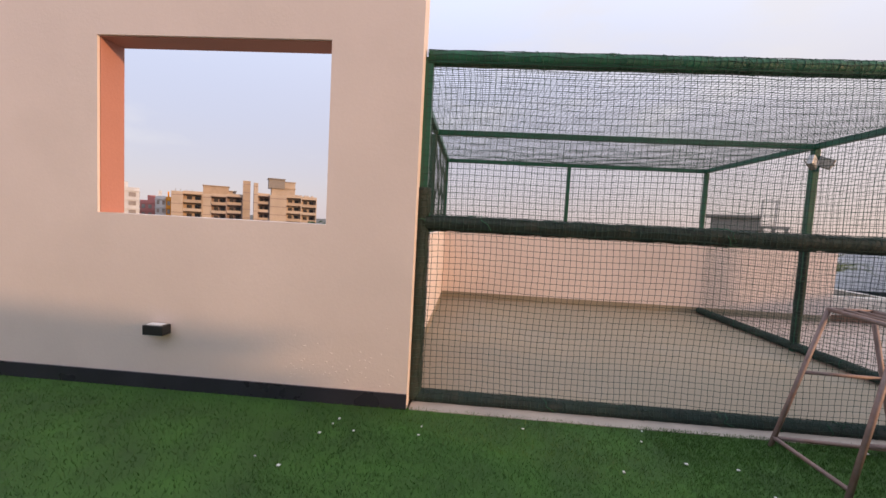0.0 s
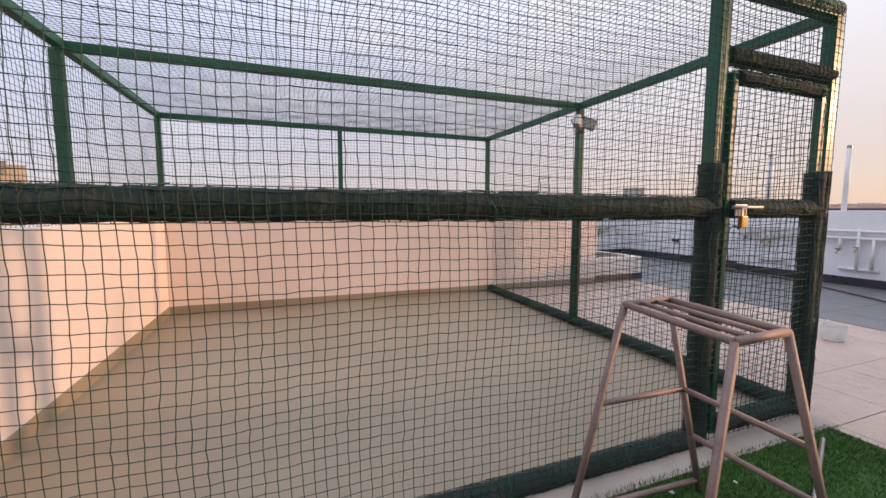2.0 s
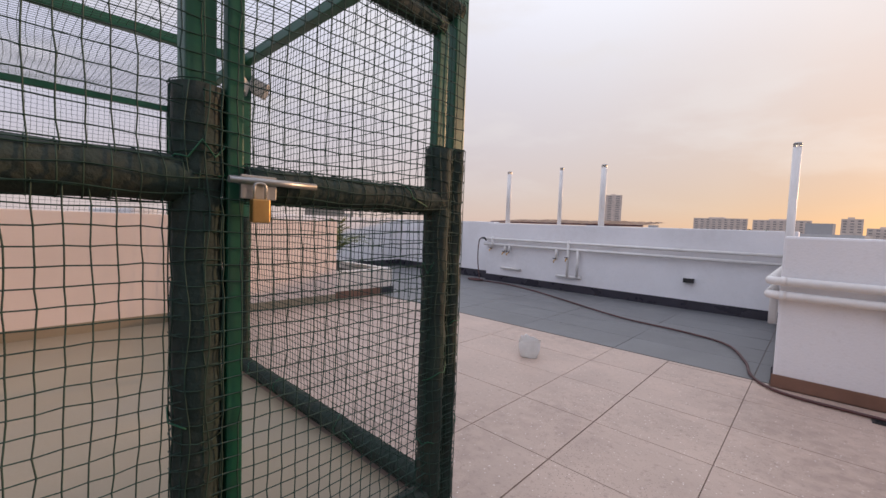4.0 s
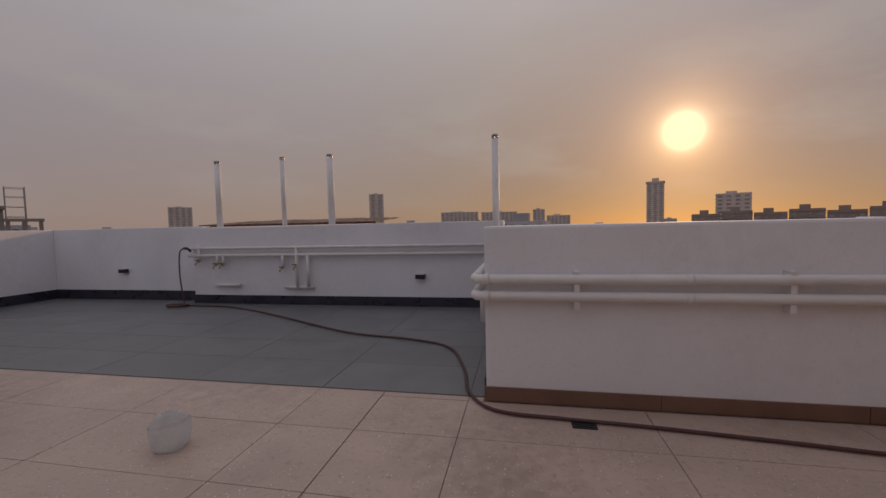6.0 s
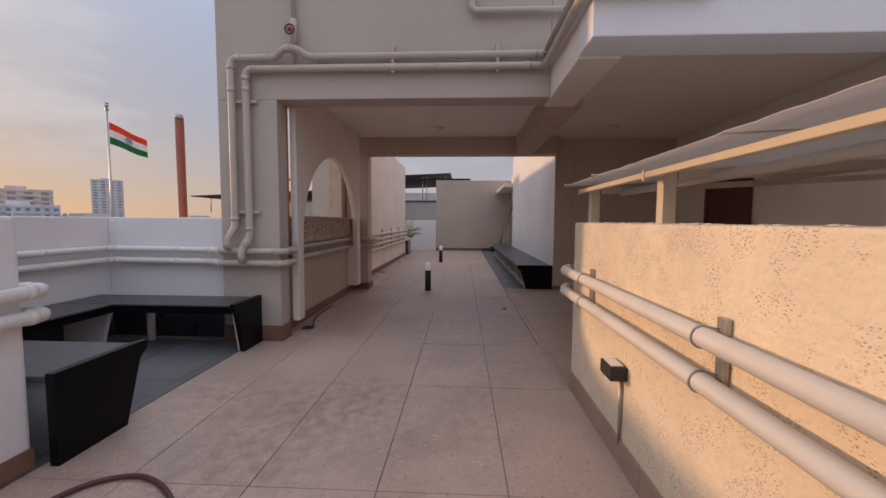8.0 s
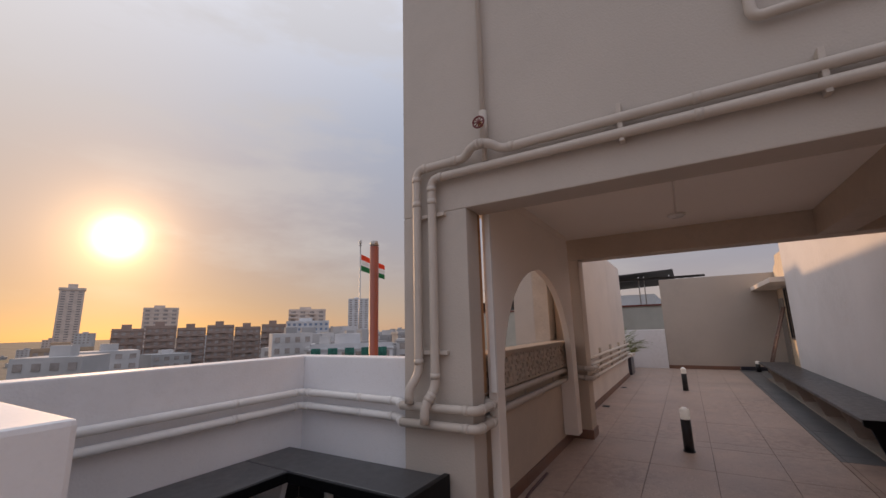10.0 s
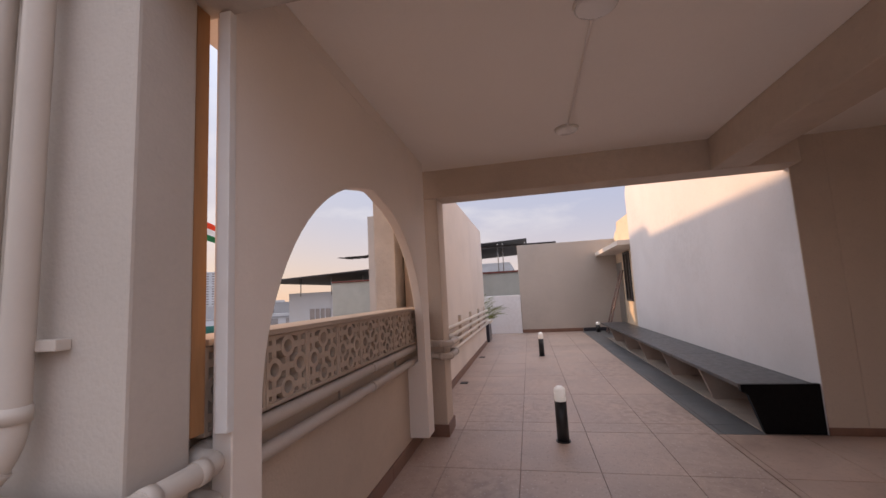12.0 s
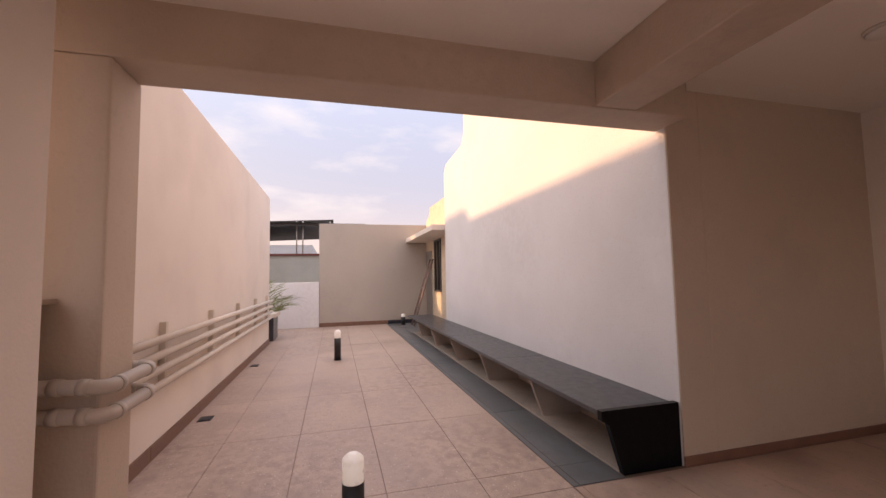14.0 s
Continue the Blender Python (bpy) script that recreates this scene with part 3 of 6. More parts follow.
# round the white shaft block
pipe_run("water_pipes", [
    [(-0.165, 6.9, 0.885), (-0.165, 3.815, 0.885), (3.455, 3.815, 0.885), (3.455, 4.4, 0.885), (3.40, 4.4, 0.885)],
    [(-0.165, 4.50, 0.42), (-0.165, 4.50, 0.77), (-0.165, 3.815, 0.77), (3.455, 3.815, 0.765), (3.455, 4.4, 0.765), (3.40, 4.4, 0.765)]],
    0.034, "two white plastic water pipes round the shaft block",
    [((x, 3.80, 0.68), (x + 0.035, 3.879, 0.94)) for x in (0.50, 1.75, 3.05)],
    collars=[((x, 3.815, z), (1, 0, 0)) for x in (1.2, 2.5) for z in (0.885, 0.765)])
# terrace parapet with taps
pipe_run("water_pipes", [
    [(-5.65, 7.10, 0.97), (-0.20, 7.10, 0.97)],
    [(-5.58, 7.10, 0.845), (-0.20, 7.10, 0.845)],
    [(-5.35, 7.10, 1.02), (-5.35, 7.10, 0.74)],
    [(-5.0, 7.10, 0.85), (-5.0, 7.10, 0.68)], [(-4.88, 7.10, 0.85), (-4.88, 7.10, 0.68)],
    [(-3.75, 7.10, 0.85), (-3.75, 7.10, 0.62)], [(-3.50, 7.10, 1.02), (-3.50, 7.10, 0.27)],
    [(-3.30, 7.10, 0.85), (-3.30, 7.10, 0.32)], [(-3.75, 7.13, 0.30), (-3.22, 7.13, 0.30)], [(-5.1, 7.13, 0.33), (-4.6, 7.13, 0.33)]],
    0.026, "white plastic water pipes with taps on the parapet")


def tap(x, y, z):
    t = thing("water_tap", "small brass garden tap with a dark lever", "tap", "taps on the parapet", at=(x, y, z))
    bm = bmesh.new()
    sweep(bm, [(0, 0, 0), (0, -0.06, 0), (0, -0.085, -0.05)], 0.013, 8, 0.03)
    part("spout", bm, BRASS, t)
    part("lever", box(bmesh.new(), -0.035, 0.03, -0.055, -0.03, 0.02, 0.035, 0.003), BLACKMETAL, t)
    return t


for x, z in ((-5.35, 0.74), (-5.0, 0.68), (-4.88, 0.68), (-3.75, 0.62), (-3.50, 0.66)):
    tap(x, 7.075, z)
# bench corner, tower column, screen wall
for base_z in (0.935, 0.815):
    pipe_run("water_pipes", [[(3.46, 5.43, base_z), (5.58, 5.43, base_z), (5.58, 4.28, base_z - 0.01), (5.455, 4.17, base_z - 0.01)]], 0.032, "white plastic water pipe round the bench corner",
        collars=[((4.9, 5.43, base_z), (1, 0, 0)), ((5.58, 4.7, base_z - 0.005), (0, 1, 0))])


def screen_line(z):
    return [(5.455, 4.168, z), (5.455, 3.525, z), (5.785, 3.525, z), (5.785, 3.65, z), (8.65, 3.65, z), (8.65, 3.385, z - 0.02), (9.10, 3.385, z - 0.02), (9.10, 3.63, z - 0.02)]


pipe_run("screen_pipes", [screen_line(0.925), screen_line(0.805)],
    0.032, "two taupe painted water pipes along the screen wall",
    [((x, 3.684, 0.75), (x + 0.022, 3.699, 0.97)) for x in (6.9, 7.9)],
    collars=[((7.3, 3.65, z), (1, 0, 0)) for z in (0.925, 0.805)], paint=TAUPEPIPE)
# tower face
pipe_run("tower_pipes", [
    [(5.42, 4.07, 0.95), (5.42, 4.07, 1.05), (5.47, 4.01, 1.16), (5.47, 4.01, 2.80), (5.47, 3.55, 2.80), (5.42, 3.47, 2.86), (5.42, 3.33, 2.86), (5.47, 3.25, 2.80), (5.47, 1.0, 2.80), (5.47, 0.985, 2.80), (4.22, 0.985, 2.80), (4.22, 0.2, 2.80)],
    [(5.40, 3.92, 0.82), (5.40, 3.92, 0.94), (5.47, 3.865, 1.06), (5.47, 3.865, 2.695), (5.47, 1.06, 2.695), (5.47, 0.985, 2.695), (4.22, 0.985, 2.695), (4.22, 0.2, 2.695)]],
    0.034, "pair of cream plastic pipes climbing and crossing the tower face",
    [((5.49, 3.77, z), (5.529, 4.08, z + 0.03)) for z in (2.38, 1.30)] + [((5.46, y, 2.64), (5.529, y + 0.03, 2.90)) for y in (2.41, 1.42)],
    collars=[((5.47, 4.01, 2.5), (0, 0, 1)), ((5.47, 3.865, 2.5), (0, 0, 1)), ((5.47, 2.0, 2.80), (0, 1, 0)), ((5.47, 2.0, 2.695), (0, 1, 0))], paint=TAUPEPIPE)
riser = thing("riser_pipe", "thin white pipe with a red wheel valve on the tower wall", "pipe")
part("pipe", sweep(bmesh.new(), [(5.49, 3.39, 2.74), (5.49, 3.39, 8.3)], 0.02, 10), TAUPEPIPE, riser)
part("union", sweep(bmesh.new(), [(5.49, 3.39, 2.90), (5.49, 3.39, 3.16)], 0.032, 10), TAUPEPIPE, riser)
valve = part("valve", sweep(bmesh.new(), [(5.49, 3.39, 3.03), (5.40, 3.39, 3.03)], 0.016, 8), BRASS, riser)
bm = bmesh.new()
ring = [(5.40, 3.39 + 0.045 * math.cos(a), 3.03 + 0.045 * math.sin(a)) for a in [k * math.tau / 14 for k in range(15)]]
sweep(bm, ring, 0.008, 6)
for k in range(4):
    a = k * math.pi / 4
    sweep(bm, [(5.40, 3.39 - 0.045 * math.cos(a), 3.03 - 0.045 * math.sin(a)), (5.40, 3.39 + 0.045 * math.cos(a), 3.03 + 0.045 * math.sin(a))], 0.005, 5)
part("hand_wheel", bm, RED, valve, "small red valve wheel")
loop = thing("vent_duct", "square-bent cream pipe high on the tower wall", "pipe")
part("pipe", sweep(bmesh.new(), [(5.48, 1.68, 8.0), (5.48, 1.68, 3.20), (5.48, -0.6, 3.20)], 0.03, 12, 0.06), TAUPEPIPE, loop)
# sand coloured wall
pipe_run("wall_pipes", [
    [(1.0, 0.985, 0.874), (4.62, 0.985, 0.874), (4.74, 0.88, 0.874), (4.74, 0.6, 0.874)],
    [(1.0, 0.985, 0.728), (4.62, 0.985, 0.728), (4.74, 0.90, 0.728), (4.74, 0.6, 0.728)]],
    0.033, "two cream plastic pipes along the sunlit rough wall",
    [((x, 0.932, 0.685), (x + 0.045, 0.951, 0.945)) for x in (1.80, 2.80, 4.06)], clamp_paint=STEEL, paint=CREAMPIPE)
straps = thing("pipe_straps", "thin wire straps holding the cream pipes", "strap")
for x in (1.86, 2.86, 4.12):
    for z in (0.874, 0.728):
        bend = [(x, 0.985 + 0.036 * math.cos(a), z + 0.036 * math.sin(a)) for a in [-2.0 + k * 4.0 / 14 for k in range(15)]]
        part("strap", sweep(bmesh.new(), [(x - 0.03, 0.953, z - 0.034)] + bend + [(x - 0.03, 0.953, z + 0.034)], 0.0035, 6), STEEL, straps)
# yard wall
yard_z = (0.915, 0.80, 0.69, 0.575)
pipe_run("yard_pipes", [[(9.2, 3.72, z), (15.7, 3.72, z)] for z in yard_z], 0.03, "four slim white pipes along the yard wall",
         [((x, 3.75, 0.52), (x + 0.05, 3.799, 1.03)) for x in (10.3, 11.6, 12.9, 14.2, 15.4)], paint=CREAMPIPE)

# vent poles on the parapet
for x, y, z0, z1, r in ((-5.16, 7.40, 1.3, 2.515, 0.052), (-3.89, 7.42, 1.3, 2.525, 0.040), (-3.03, 7.48, 1.3, 2.53, 0.056), (-0.17, 6.52, 0.3, 2.47, 0.046)):
    v = thing("vent_pipe", "tall white vent pipe with a slotted cap above the parapet", "vent pipe", "vent pipes above the parapet", at=(x, y, z0))
    part("pipe", cyl(bmesh.new(), 0, 0, 0, z1 - z0 - 0.06, r, r, 16), PIPE, v)
    bm = bmesh.new()
    for k in range(6):
        a = k * math.tau / 6
        box(bm, r * 0.8 * math.cos(a) - 0.008, r * 0.8 * math.cos(a) + 0.008, r * 0.8 * math.sin(a) - 0.008, r * 0.8 * math.sin(a) + 0.008, z1 - z0 - 0.06, z1 - z0 - 0.02)
    cyl(bm, 0, 0, z1 - z0 - 0.022, z1 - z0, r * 1.02, r * 0.85, 16)
    part("cap", bm, STEEL, v, "grey slotted cap")
v = thing("vent_pipe", "tall red-brown painted vent pipe outside the parapet", "vent pipe", "vent pipes above the parapet", at=(6.09, 4.99, -3.0))
part("pipe", cyl(bmesh.new(), 0, 0, 0, 5.37, 0.047, 0.047, 16), REDPIPE, v)
part("cap", cyl(bmesh.new(), 0, 0, 5.38, 5.43, 0.046, 0.036, 16), STEEL, v, "grey slotted cap")

# tin roof lying behind the parapet
tin = thing("tin_roof", "low rusty pinkish tin roof sheet behind the parapet", "roof sheet", at=(0, 0, 0))
for i in range(5):
    x = -5.85 + i * 0.71
    bm = bmesh.new()
    rows = 14
    vs = [[bm.verts.new((x + 0.70 * k / rows, y, z + 0.012 * math.sin(k * 1.8) + 0.01 * (i % 2))) for k in range(rows + 1)] for y, z in ((7.62, 1.375), (9.2, 1.47))]
    for k in range(rows):
        bm.faces.new((vs[0][k], vs[0][k + 1], vs[1][k + 1], vs[1][k]))
    bmesh.ops.solidify(bm, geom=bm.faces[:], thickness=0.008)
    part("sheet", bm, SHEET, tin)
part("edge_batten", sweep(bmesh.new(), [(-5.8, 7.63, 1.365), (-2.3, 7.63, 1.36)], 0.018, 6), HOSE, tin, "dark red edge strip")


# ---- wall lights, drains, small fittings ----
def wall_light(x, y, z, turn):
    t = thing("wall_light", "small black box wall light", "wall light", "black wall lights", at=(x, y, z))
    t.rotation_euler = (0, 0, radians(turn))
    bm = box(bmesh.new(), -0.075, 0.075, -0.085, 0, -0.035, 0.035, 0.006)
    part("housing", bm, BLACKMETAL, t)
    part("lens", box(bmesh.new(), -0.055, 0.055, -0.075, -0.015, -0.040, -0.036), OPAL, t)
    part("lens", box(bmesh.new(), -0.055, 0.055, -0.075, -0.015, 0.036, 0.040), OPAL, t)
    return t


wall_light(-0.88, -5.33, 0.46, 90)
wall_light(-7.28, 7.40, 0.55, 0)
wall_light(-1.40, 7.17, 0.48, 0)
w = wall_light(3.61, 0.93, 0.485, 180)
part("conduit", sweep(bmesh.new(), [(0.02, -0.012, -0.03), (0.02, -0.012, -0.38)], 0.009, 6), STEEL, w, "thin grey conduit")

for x, y in ((0.53, 3.61), (2.55, 3.63), (6.05, 3.52), (11.1, 3.67), (13.6, 3.67), (7.21, 1.15)):
    small = x > 7 and x < 7.5
    d = thing("floor_drain", "black floor drain cover set in the tiles", "drain", "floor drains", at=(x, y, 0.001))
    s = 0.03 if small else 0.075
    part("frame", box(bmesh.new(), -s, s, -s * 0.8, s * 0.8, 0, 0.006, 0.002), BLACKMETAL, d)
    if not small:
        for k in range(4):
            part("slat", box(bmesh.new(), -0.06, 0.06, -0.045 + k * 0.025, -0.033 + k * 0.025, 0.006, 0.010), BLACKMETAL, d)

hose = thing("garden_hose", "long dark red garden hose lying across the tiles", "hose")
HOSE_LINE = [(-5.60, 7.05, 0.98), (-5.66, 7.0, 0.90), (-5.66, 6.98, 0.5), (-5.58, 6.95, 0.10), (-5.50, 6.90, 0.016), (-5.2, 6.86, 0.016), (-4.65, 6.83, 0.016), (-3.9, 6.55, 0.016), (-3.07, 6.12, 0.016), (-1.88, 5.49, 0.016), (-1.07, 5.30, 0.016), (-0.58, 5.05, 0.016), (-0.34, 4.45, 0.016),
             (-0.24, 3.98, 0.016), (-0.03, 3.70, 0.016), (0.40, 3.64, 0.016), (0.86, 3.61, 0.016), (1.55, 3.54, 0.016), (2.2, 3.47, 0.016), (2.65, 3.51, 0.016), (2.98, 3.56, 0.016), (3.24, 3.48, 0.016), (3.33, 3.28, 0.016), (3.20, 3.03, 0.016), (2.9, 2.78, 0.016), (2.5, 2.52, 0.016), (2.28, 2.40, 0.016)]


def spline(pts, n=6):
    pts = [Vector(p) for p in pts]
    res = []
    for i in range(len(pts) - 1):
        a, b, c, d = pts[max(i - 1, 0)], pts[i], pts[i + 1], pts[min(i + 2, len(pts) - 1)]
        for k in range(n):
            t = k / n
            res.append(0.5 * (2 * b + (c - a) * t + (2 * a - 5 * b + 4 * c - d) * t * t + (3 * b - a - 3 * c + d) * t ** 3))
    return res + [pts[-1]]


part("tube", sweep(bmesh.new(), spline(HOSE_LINE), 0.012, 8), HOSE, hose)
part("nozzle", sweep(bmesh.new(), [(-5.62, 7.05, 0.98), (-5.55, 7.06, 0.98), (-5.5, 7.07, 0.92)], 0.02, 8, 0.03), BLACKMETAL, hose, "black connector")
coil = [(-5.55 + (0.17 + 0.01 * k / 12) * math.cos(k * 0.5), 6.78 + 0.10 * math.sin(k * 0.5), 0.016 + 0.0007 * k) for k in range(40)]
part("coil", sweep(bmesh.new(), coil, 0.013, 6), HOSE, hose)
hose_b = thing("garden_hose", "short dark hose end on the passage floor", "hose")
part("tube", sweep(bmesh.new(), spline([(6.0, 3.45, 0.013), (6.5, 3.60, 0.013), (7.0, 3.62, 0.013), (7.2, 3.62, 0.013)]), 0.012, 8), HOSE, hose_b)


# ---- bollard lamps ----
def bollard(x, y, h=0.50, r=0.056):
    t = thing("bollard_lamp", "dark post lamp with a white opal ridged head", "bollard lamp", "bollard lamps along the terrace", at=(x, y, 0))
    part("post", cyl(bmesh.new(), 0, 0, 0.008, h * 0.70, r, r, 28), BLACKMETAL, t)
    part("base_plate", cyl(bmesh.new(), 0, 0, 0, 0.010, r * 1.22, r * 1.22, 28), BLACKMETAL, t)
    bm = bmesh.new()
    levels = [(0.70, 0.97, 0.0), (0.90, 0.97, 0.0), (0.915, 0.95, 0.1), (0.93, 0.85, 0.3), (0.945, 0.66, 0.5), (0.96, 0.40, 0.8), (0.967, 0.12, 1.0)]
    rings = []
    for u, k, flat in levels:
        # the top narrows to a short ridge
        rings.append([bm.verts.new((r * k * math.cos(a), r * (k + (0.55 - k) * flat * 0.6) * math.sin(a), h * u)) for a in [q_ * math.tau / 28 for q_ in range(28)]])
    for a, b in zip(rings, rings[1:]):
        for q_ in range(28):
            bm.faces.new((a[q_], a[(q_ + 1) % 28], b[(q_ + 1) % 28], b[q_])).smooth = True
    bm.faces.new(rings[0][::-1])
    bm.faces.new(rings[-1])
    part("head", bm, LIT, t, "white opal head with a ridged top")
    return t


bollard(2.15, 2.33, 0.535, 0.058)
bollard(8.67, 2.36, 0.515, 0.054)
bollard(13.62, 2.40, 0.515, 0.054)
bollard(18.1, 0.55, 0.32, 0.06)


# ---- benches ----
def bench_leg(parent, axis, pos, near, depth, z, out, material, thick=0.05, name="leg"):
    """A slanted slab leg; near: the wall line, out: the direction of the front edge."""
    prof = [(near, 0), (near + out * depth * 0.70, 0), (near + out * depth * 0.93, z), (near, z)]
    return part(name, prism(bmesh.new(), prof, axis, pos, pos + thick), material, parent)


bench = thing("corner_bench", "black granite bench built round the terrace corner", "bench")
part("seat_top", box(bmesh.new(), 3.40, 3.96, 3.80, 5.49, 0.425, 0.462, 0.012), SKYGRANITE, bench)
part("seat_top", box(bmesh.new(), 3.963, 5.06, 4.95, 5.49, 0.425, 0.462, 0.012), SKYGRANITE, bench)
part("seat_top", box(bmesh.new(), 5.063, 5.512, 3.83, 5.49, 0.425, 0.462, 0.012), SKYGRANITE, bench)
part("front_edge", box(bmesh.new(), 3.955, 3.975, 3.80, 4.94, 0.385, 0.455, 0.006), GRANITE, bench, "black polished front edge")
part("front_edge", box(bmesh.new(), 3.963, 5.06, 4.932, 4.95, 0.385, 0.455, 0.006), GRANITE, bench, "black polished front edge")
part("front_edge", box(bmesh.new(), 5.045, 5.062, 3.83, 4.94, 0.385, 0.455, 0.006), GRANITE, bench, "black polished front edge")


def end_panel(parent, y, x0, x1, out, z, thick=0.045):
    a, b = (x0, x1) if out > 0 else (x1, x0)
    prof = [(a, 0.002), (a + (b - a) * 0.70, 0.002), (a + (b - a) * 0.90, z - 0.10), (b, z - 0.05), (b, z), (a, z)]
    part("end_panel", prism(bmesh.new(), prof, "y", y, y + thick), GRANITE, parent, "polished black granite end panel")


end_panel(bench, 3.755, 3.40, 3.99, 1, 0.475)
end_panel(bench, 3.785, 5.51, 5.03, 1, 0.478)
for x in (4.2, 5.1):
    bench_leg(bench, "x", x, 5.49, 0.5, 0.425, -1, WHITE)
bench_leg(bench, "y", 3.835, 5.50, 0.42, 0.42, -1, WHITE, 0.03, "leg")
bench_leg(bench, "y", 4.5, 3.40, 0.5, 0.425, 1, WHITE)
part("post", cyl(bmesh.new(), 5.47, 4.93, 0, 0.425, 0.038), WHITE, bench, "round white post")

long_bench = thing("long_bench", "long dark granite bench on slanted stone legs along the white wall", "bench")
BX0, BX1 = 8.955, 16.4
for i in range(4):
    a, b = BX0 + 0.05 + (BX1 - BX0 - 0.05) * i / 4, BX0 + 0.05 + (BX1 - BX0 - 0.05) * (i + 1) / 4
    part("seat_top", box(bmesh.new(), a + 0.001, b - 0.001, 0.105, 0.72, 0.385, 0.422, 0.008), SKYGRANITE, long_bench)
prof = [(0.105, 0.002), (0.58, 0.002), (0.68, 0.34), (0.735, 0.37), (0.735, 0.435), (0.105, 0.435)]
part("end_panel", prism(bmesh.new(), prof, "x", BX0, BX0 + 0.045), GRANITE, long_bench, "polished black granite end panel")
for x in (10.12, 11.5, 12.88, 14.27, 15.6):
    bench_leg(long_bench, "x", x, 0.105, 0.60, 0.385, 1, PINKSTONE, 0.045)
part("back_plinth", box(bmesh.new(), BX0 + 0.05, BX1, 0.103, 0.13, 0.0, 0.385), PINKSTONE, long_bench)
slab("strip_under_bench", 9.0, 16.4, 0.13, 0.58, -0.015, 0.012, KERB, "pale stone floor strip under the bench", "floor", 0.002)


# ---- arch panel and pierced screen ----
arch = []
AX0, AX1, AY0, AY1 = 5.83, 8.47, 3.525, 3.60
for k in range(41):
    a = math.pi * k / 40
    cx, cz = math.cos(a), math.sin(a)
    arch.append((7.12 - 1.14 * cx, 1.0 + 1.08 * cz + 0.02 * max(0.0, 1 - abs(cx) / 0.16)))
outline = [(AX0, 0.14), (5.98, 0.14)] + arch + [(8.26, 0.81), (8.28, 0.81), (8.28, 0.14), (AX1, 0.14), (AX1, 2.618), (AX0, 2.618)]
bm = bmesh.new()
prism(bm, outline, "y", AY0, AY1)
bmesh.ops.triangulate(bm, faces=[f for f in bm.faces if len(f.verts) > 4])
bmesh.ops.bevel(bm, geom=[e for e in bm.edges if len(e.link_faces) == 2 and e.calc_face_angle() > 1.2 and abs(e.verts[0].co.y - e.verts[1].co.y) < 0.001], offset=0.004, segments=1, affect="EDGES")
panel = tagged(part("arch_panel", bm, CREAM), "cream panel with a pointed arch opening", "arch", kind="structure")
part("foot", box(bmesh.new(), 8.276, AX1 - 0.003, AY0 + 0.002, 3.71, 0.137, 0.80, 0.005), CREAM, panel, "boxed foot of the arch panel")
jamb = thing("door_frame", "raw orange wood jamb with a grey metal strip beside the arch", "frame")
part("wood_jamb", box(bmesh.new(), 5.742, 5.80, 3.60, 3.64, 1.0, 2.42, 0.003), WOOD, jamb)
part("metal_strip", box(bmesh.new(), 5.795, 5.827, 3.515, 3.56, 1.0, 2.42, 0.003), PIPE, jamb, "pale grey metal strip")

screen = thing("block_screen", "pierced cast stone screen with ring pattern above the low wall", "screen")
S = 0.318


def annulus(bm, cx, cz, ro, ri, y0, y1, seg=20):
    loops = [[bm.verts.new((cx + r * math.cos(k * math.tau / seg), y, cz + r * math.sin(k * math.tau / seg))) for k in range(seg)] for r, y in ((ro, y0), (ri, y0), (ri, y1), (ro, y1))]
    for a, b in zip(loops, loops[1:] + loops[:1]):
        for k in range(seg):
            bm.faces.new((a[k], a[(k + 1) % seg], b[(k + 1) % seg], b[k]))


def bar(bm, x0, z0, x1, z1, w, y0, y1):
    d = Vector((x1 - x0, z1 - z0)).normalized()
    nx, nz = -d.y * w / 2, d.x * w / 2
    prism(bm, [(x0 + nx, z0 + nz), (x0 - nx, z0 - nz), (x1 - nx, z1 - nz), (x1 + nx, z1 + nz)], "y", y0, y1)


def weld(bm):
    """The overlapping bars and rings joined into one cast piece."""
    bmesh.ops.recalc_face_normals(bm, faces=bm.faces)
    me = bpy.data.meshes.new("rough_block")
    bm.to_mesh(me)
    bm.free()
    rough = bpy.data.objects.new("rough_block", me)
    core_bm = box(bmesh.new(), 0.006, 0.010, 0.03, 0.034, 0.10, 0.11)
    core_me = bpy.data.meshes.new("weld_core")
    core_bm.to_mesh(core_me)
    core_bm.free()
    core = bpy.data.objects.new("weld_core", core_me)
    for ob in (rough, core):
        scene.collection.objects.link(ob)
    mod = rough.modifiers.new("weld", "BOOLEAN")
    mod.operation, mod.solver, mod.use_self, mod.object = "UNION", "EXACT", True, core
    joined = bpy.data.meshes.new_from_object(rough.evaluated_get(bpy.context.evaluated_depsgraph_get()))
    res = bmesh.new()
    res.from_mesh(joined)
    for v in res.verts:
        v.co.z *= 0.92
    for ob in (rough, core):
        bpy.data.objects.remove(ob)
    for m in (me, core_me, joined):
        bpy.data.meshes.remove(m)
    return res


bm = bmesh.new()
for b in ((0.002, 0.018, 0, S), (S - 0.018, S - 0.002, 0, S)):
    box(bm, b[0], b[1], 0, 0.07, b[2] + 0.002, b[3] - 0.002, 0.002)
box(bm, 0.018, S - 0.018, 0, 0.07, 0.002, 0.018, 0.002)
box(bm, 0.018, S - 0.018, 0, 0.07, S - 0.018, S - 0.002, 0.002)
# a square lattice with a ring at every other crossing
cc, q, edge = S / 2, S * 0.303, S / 2 - 0.014
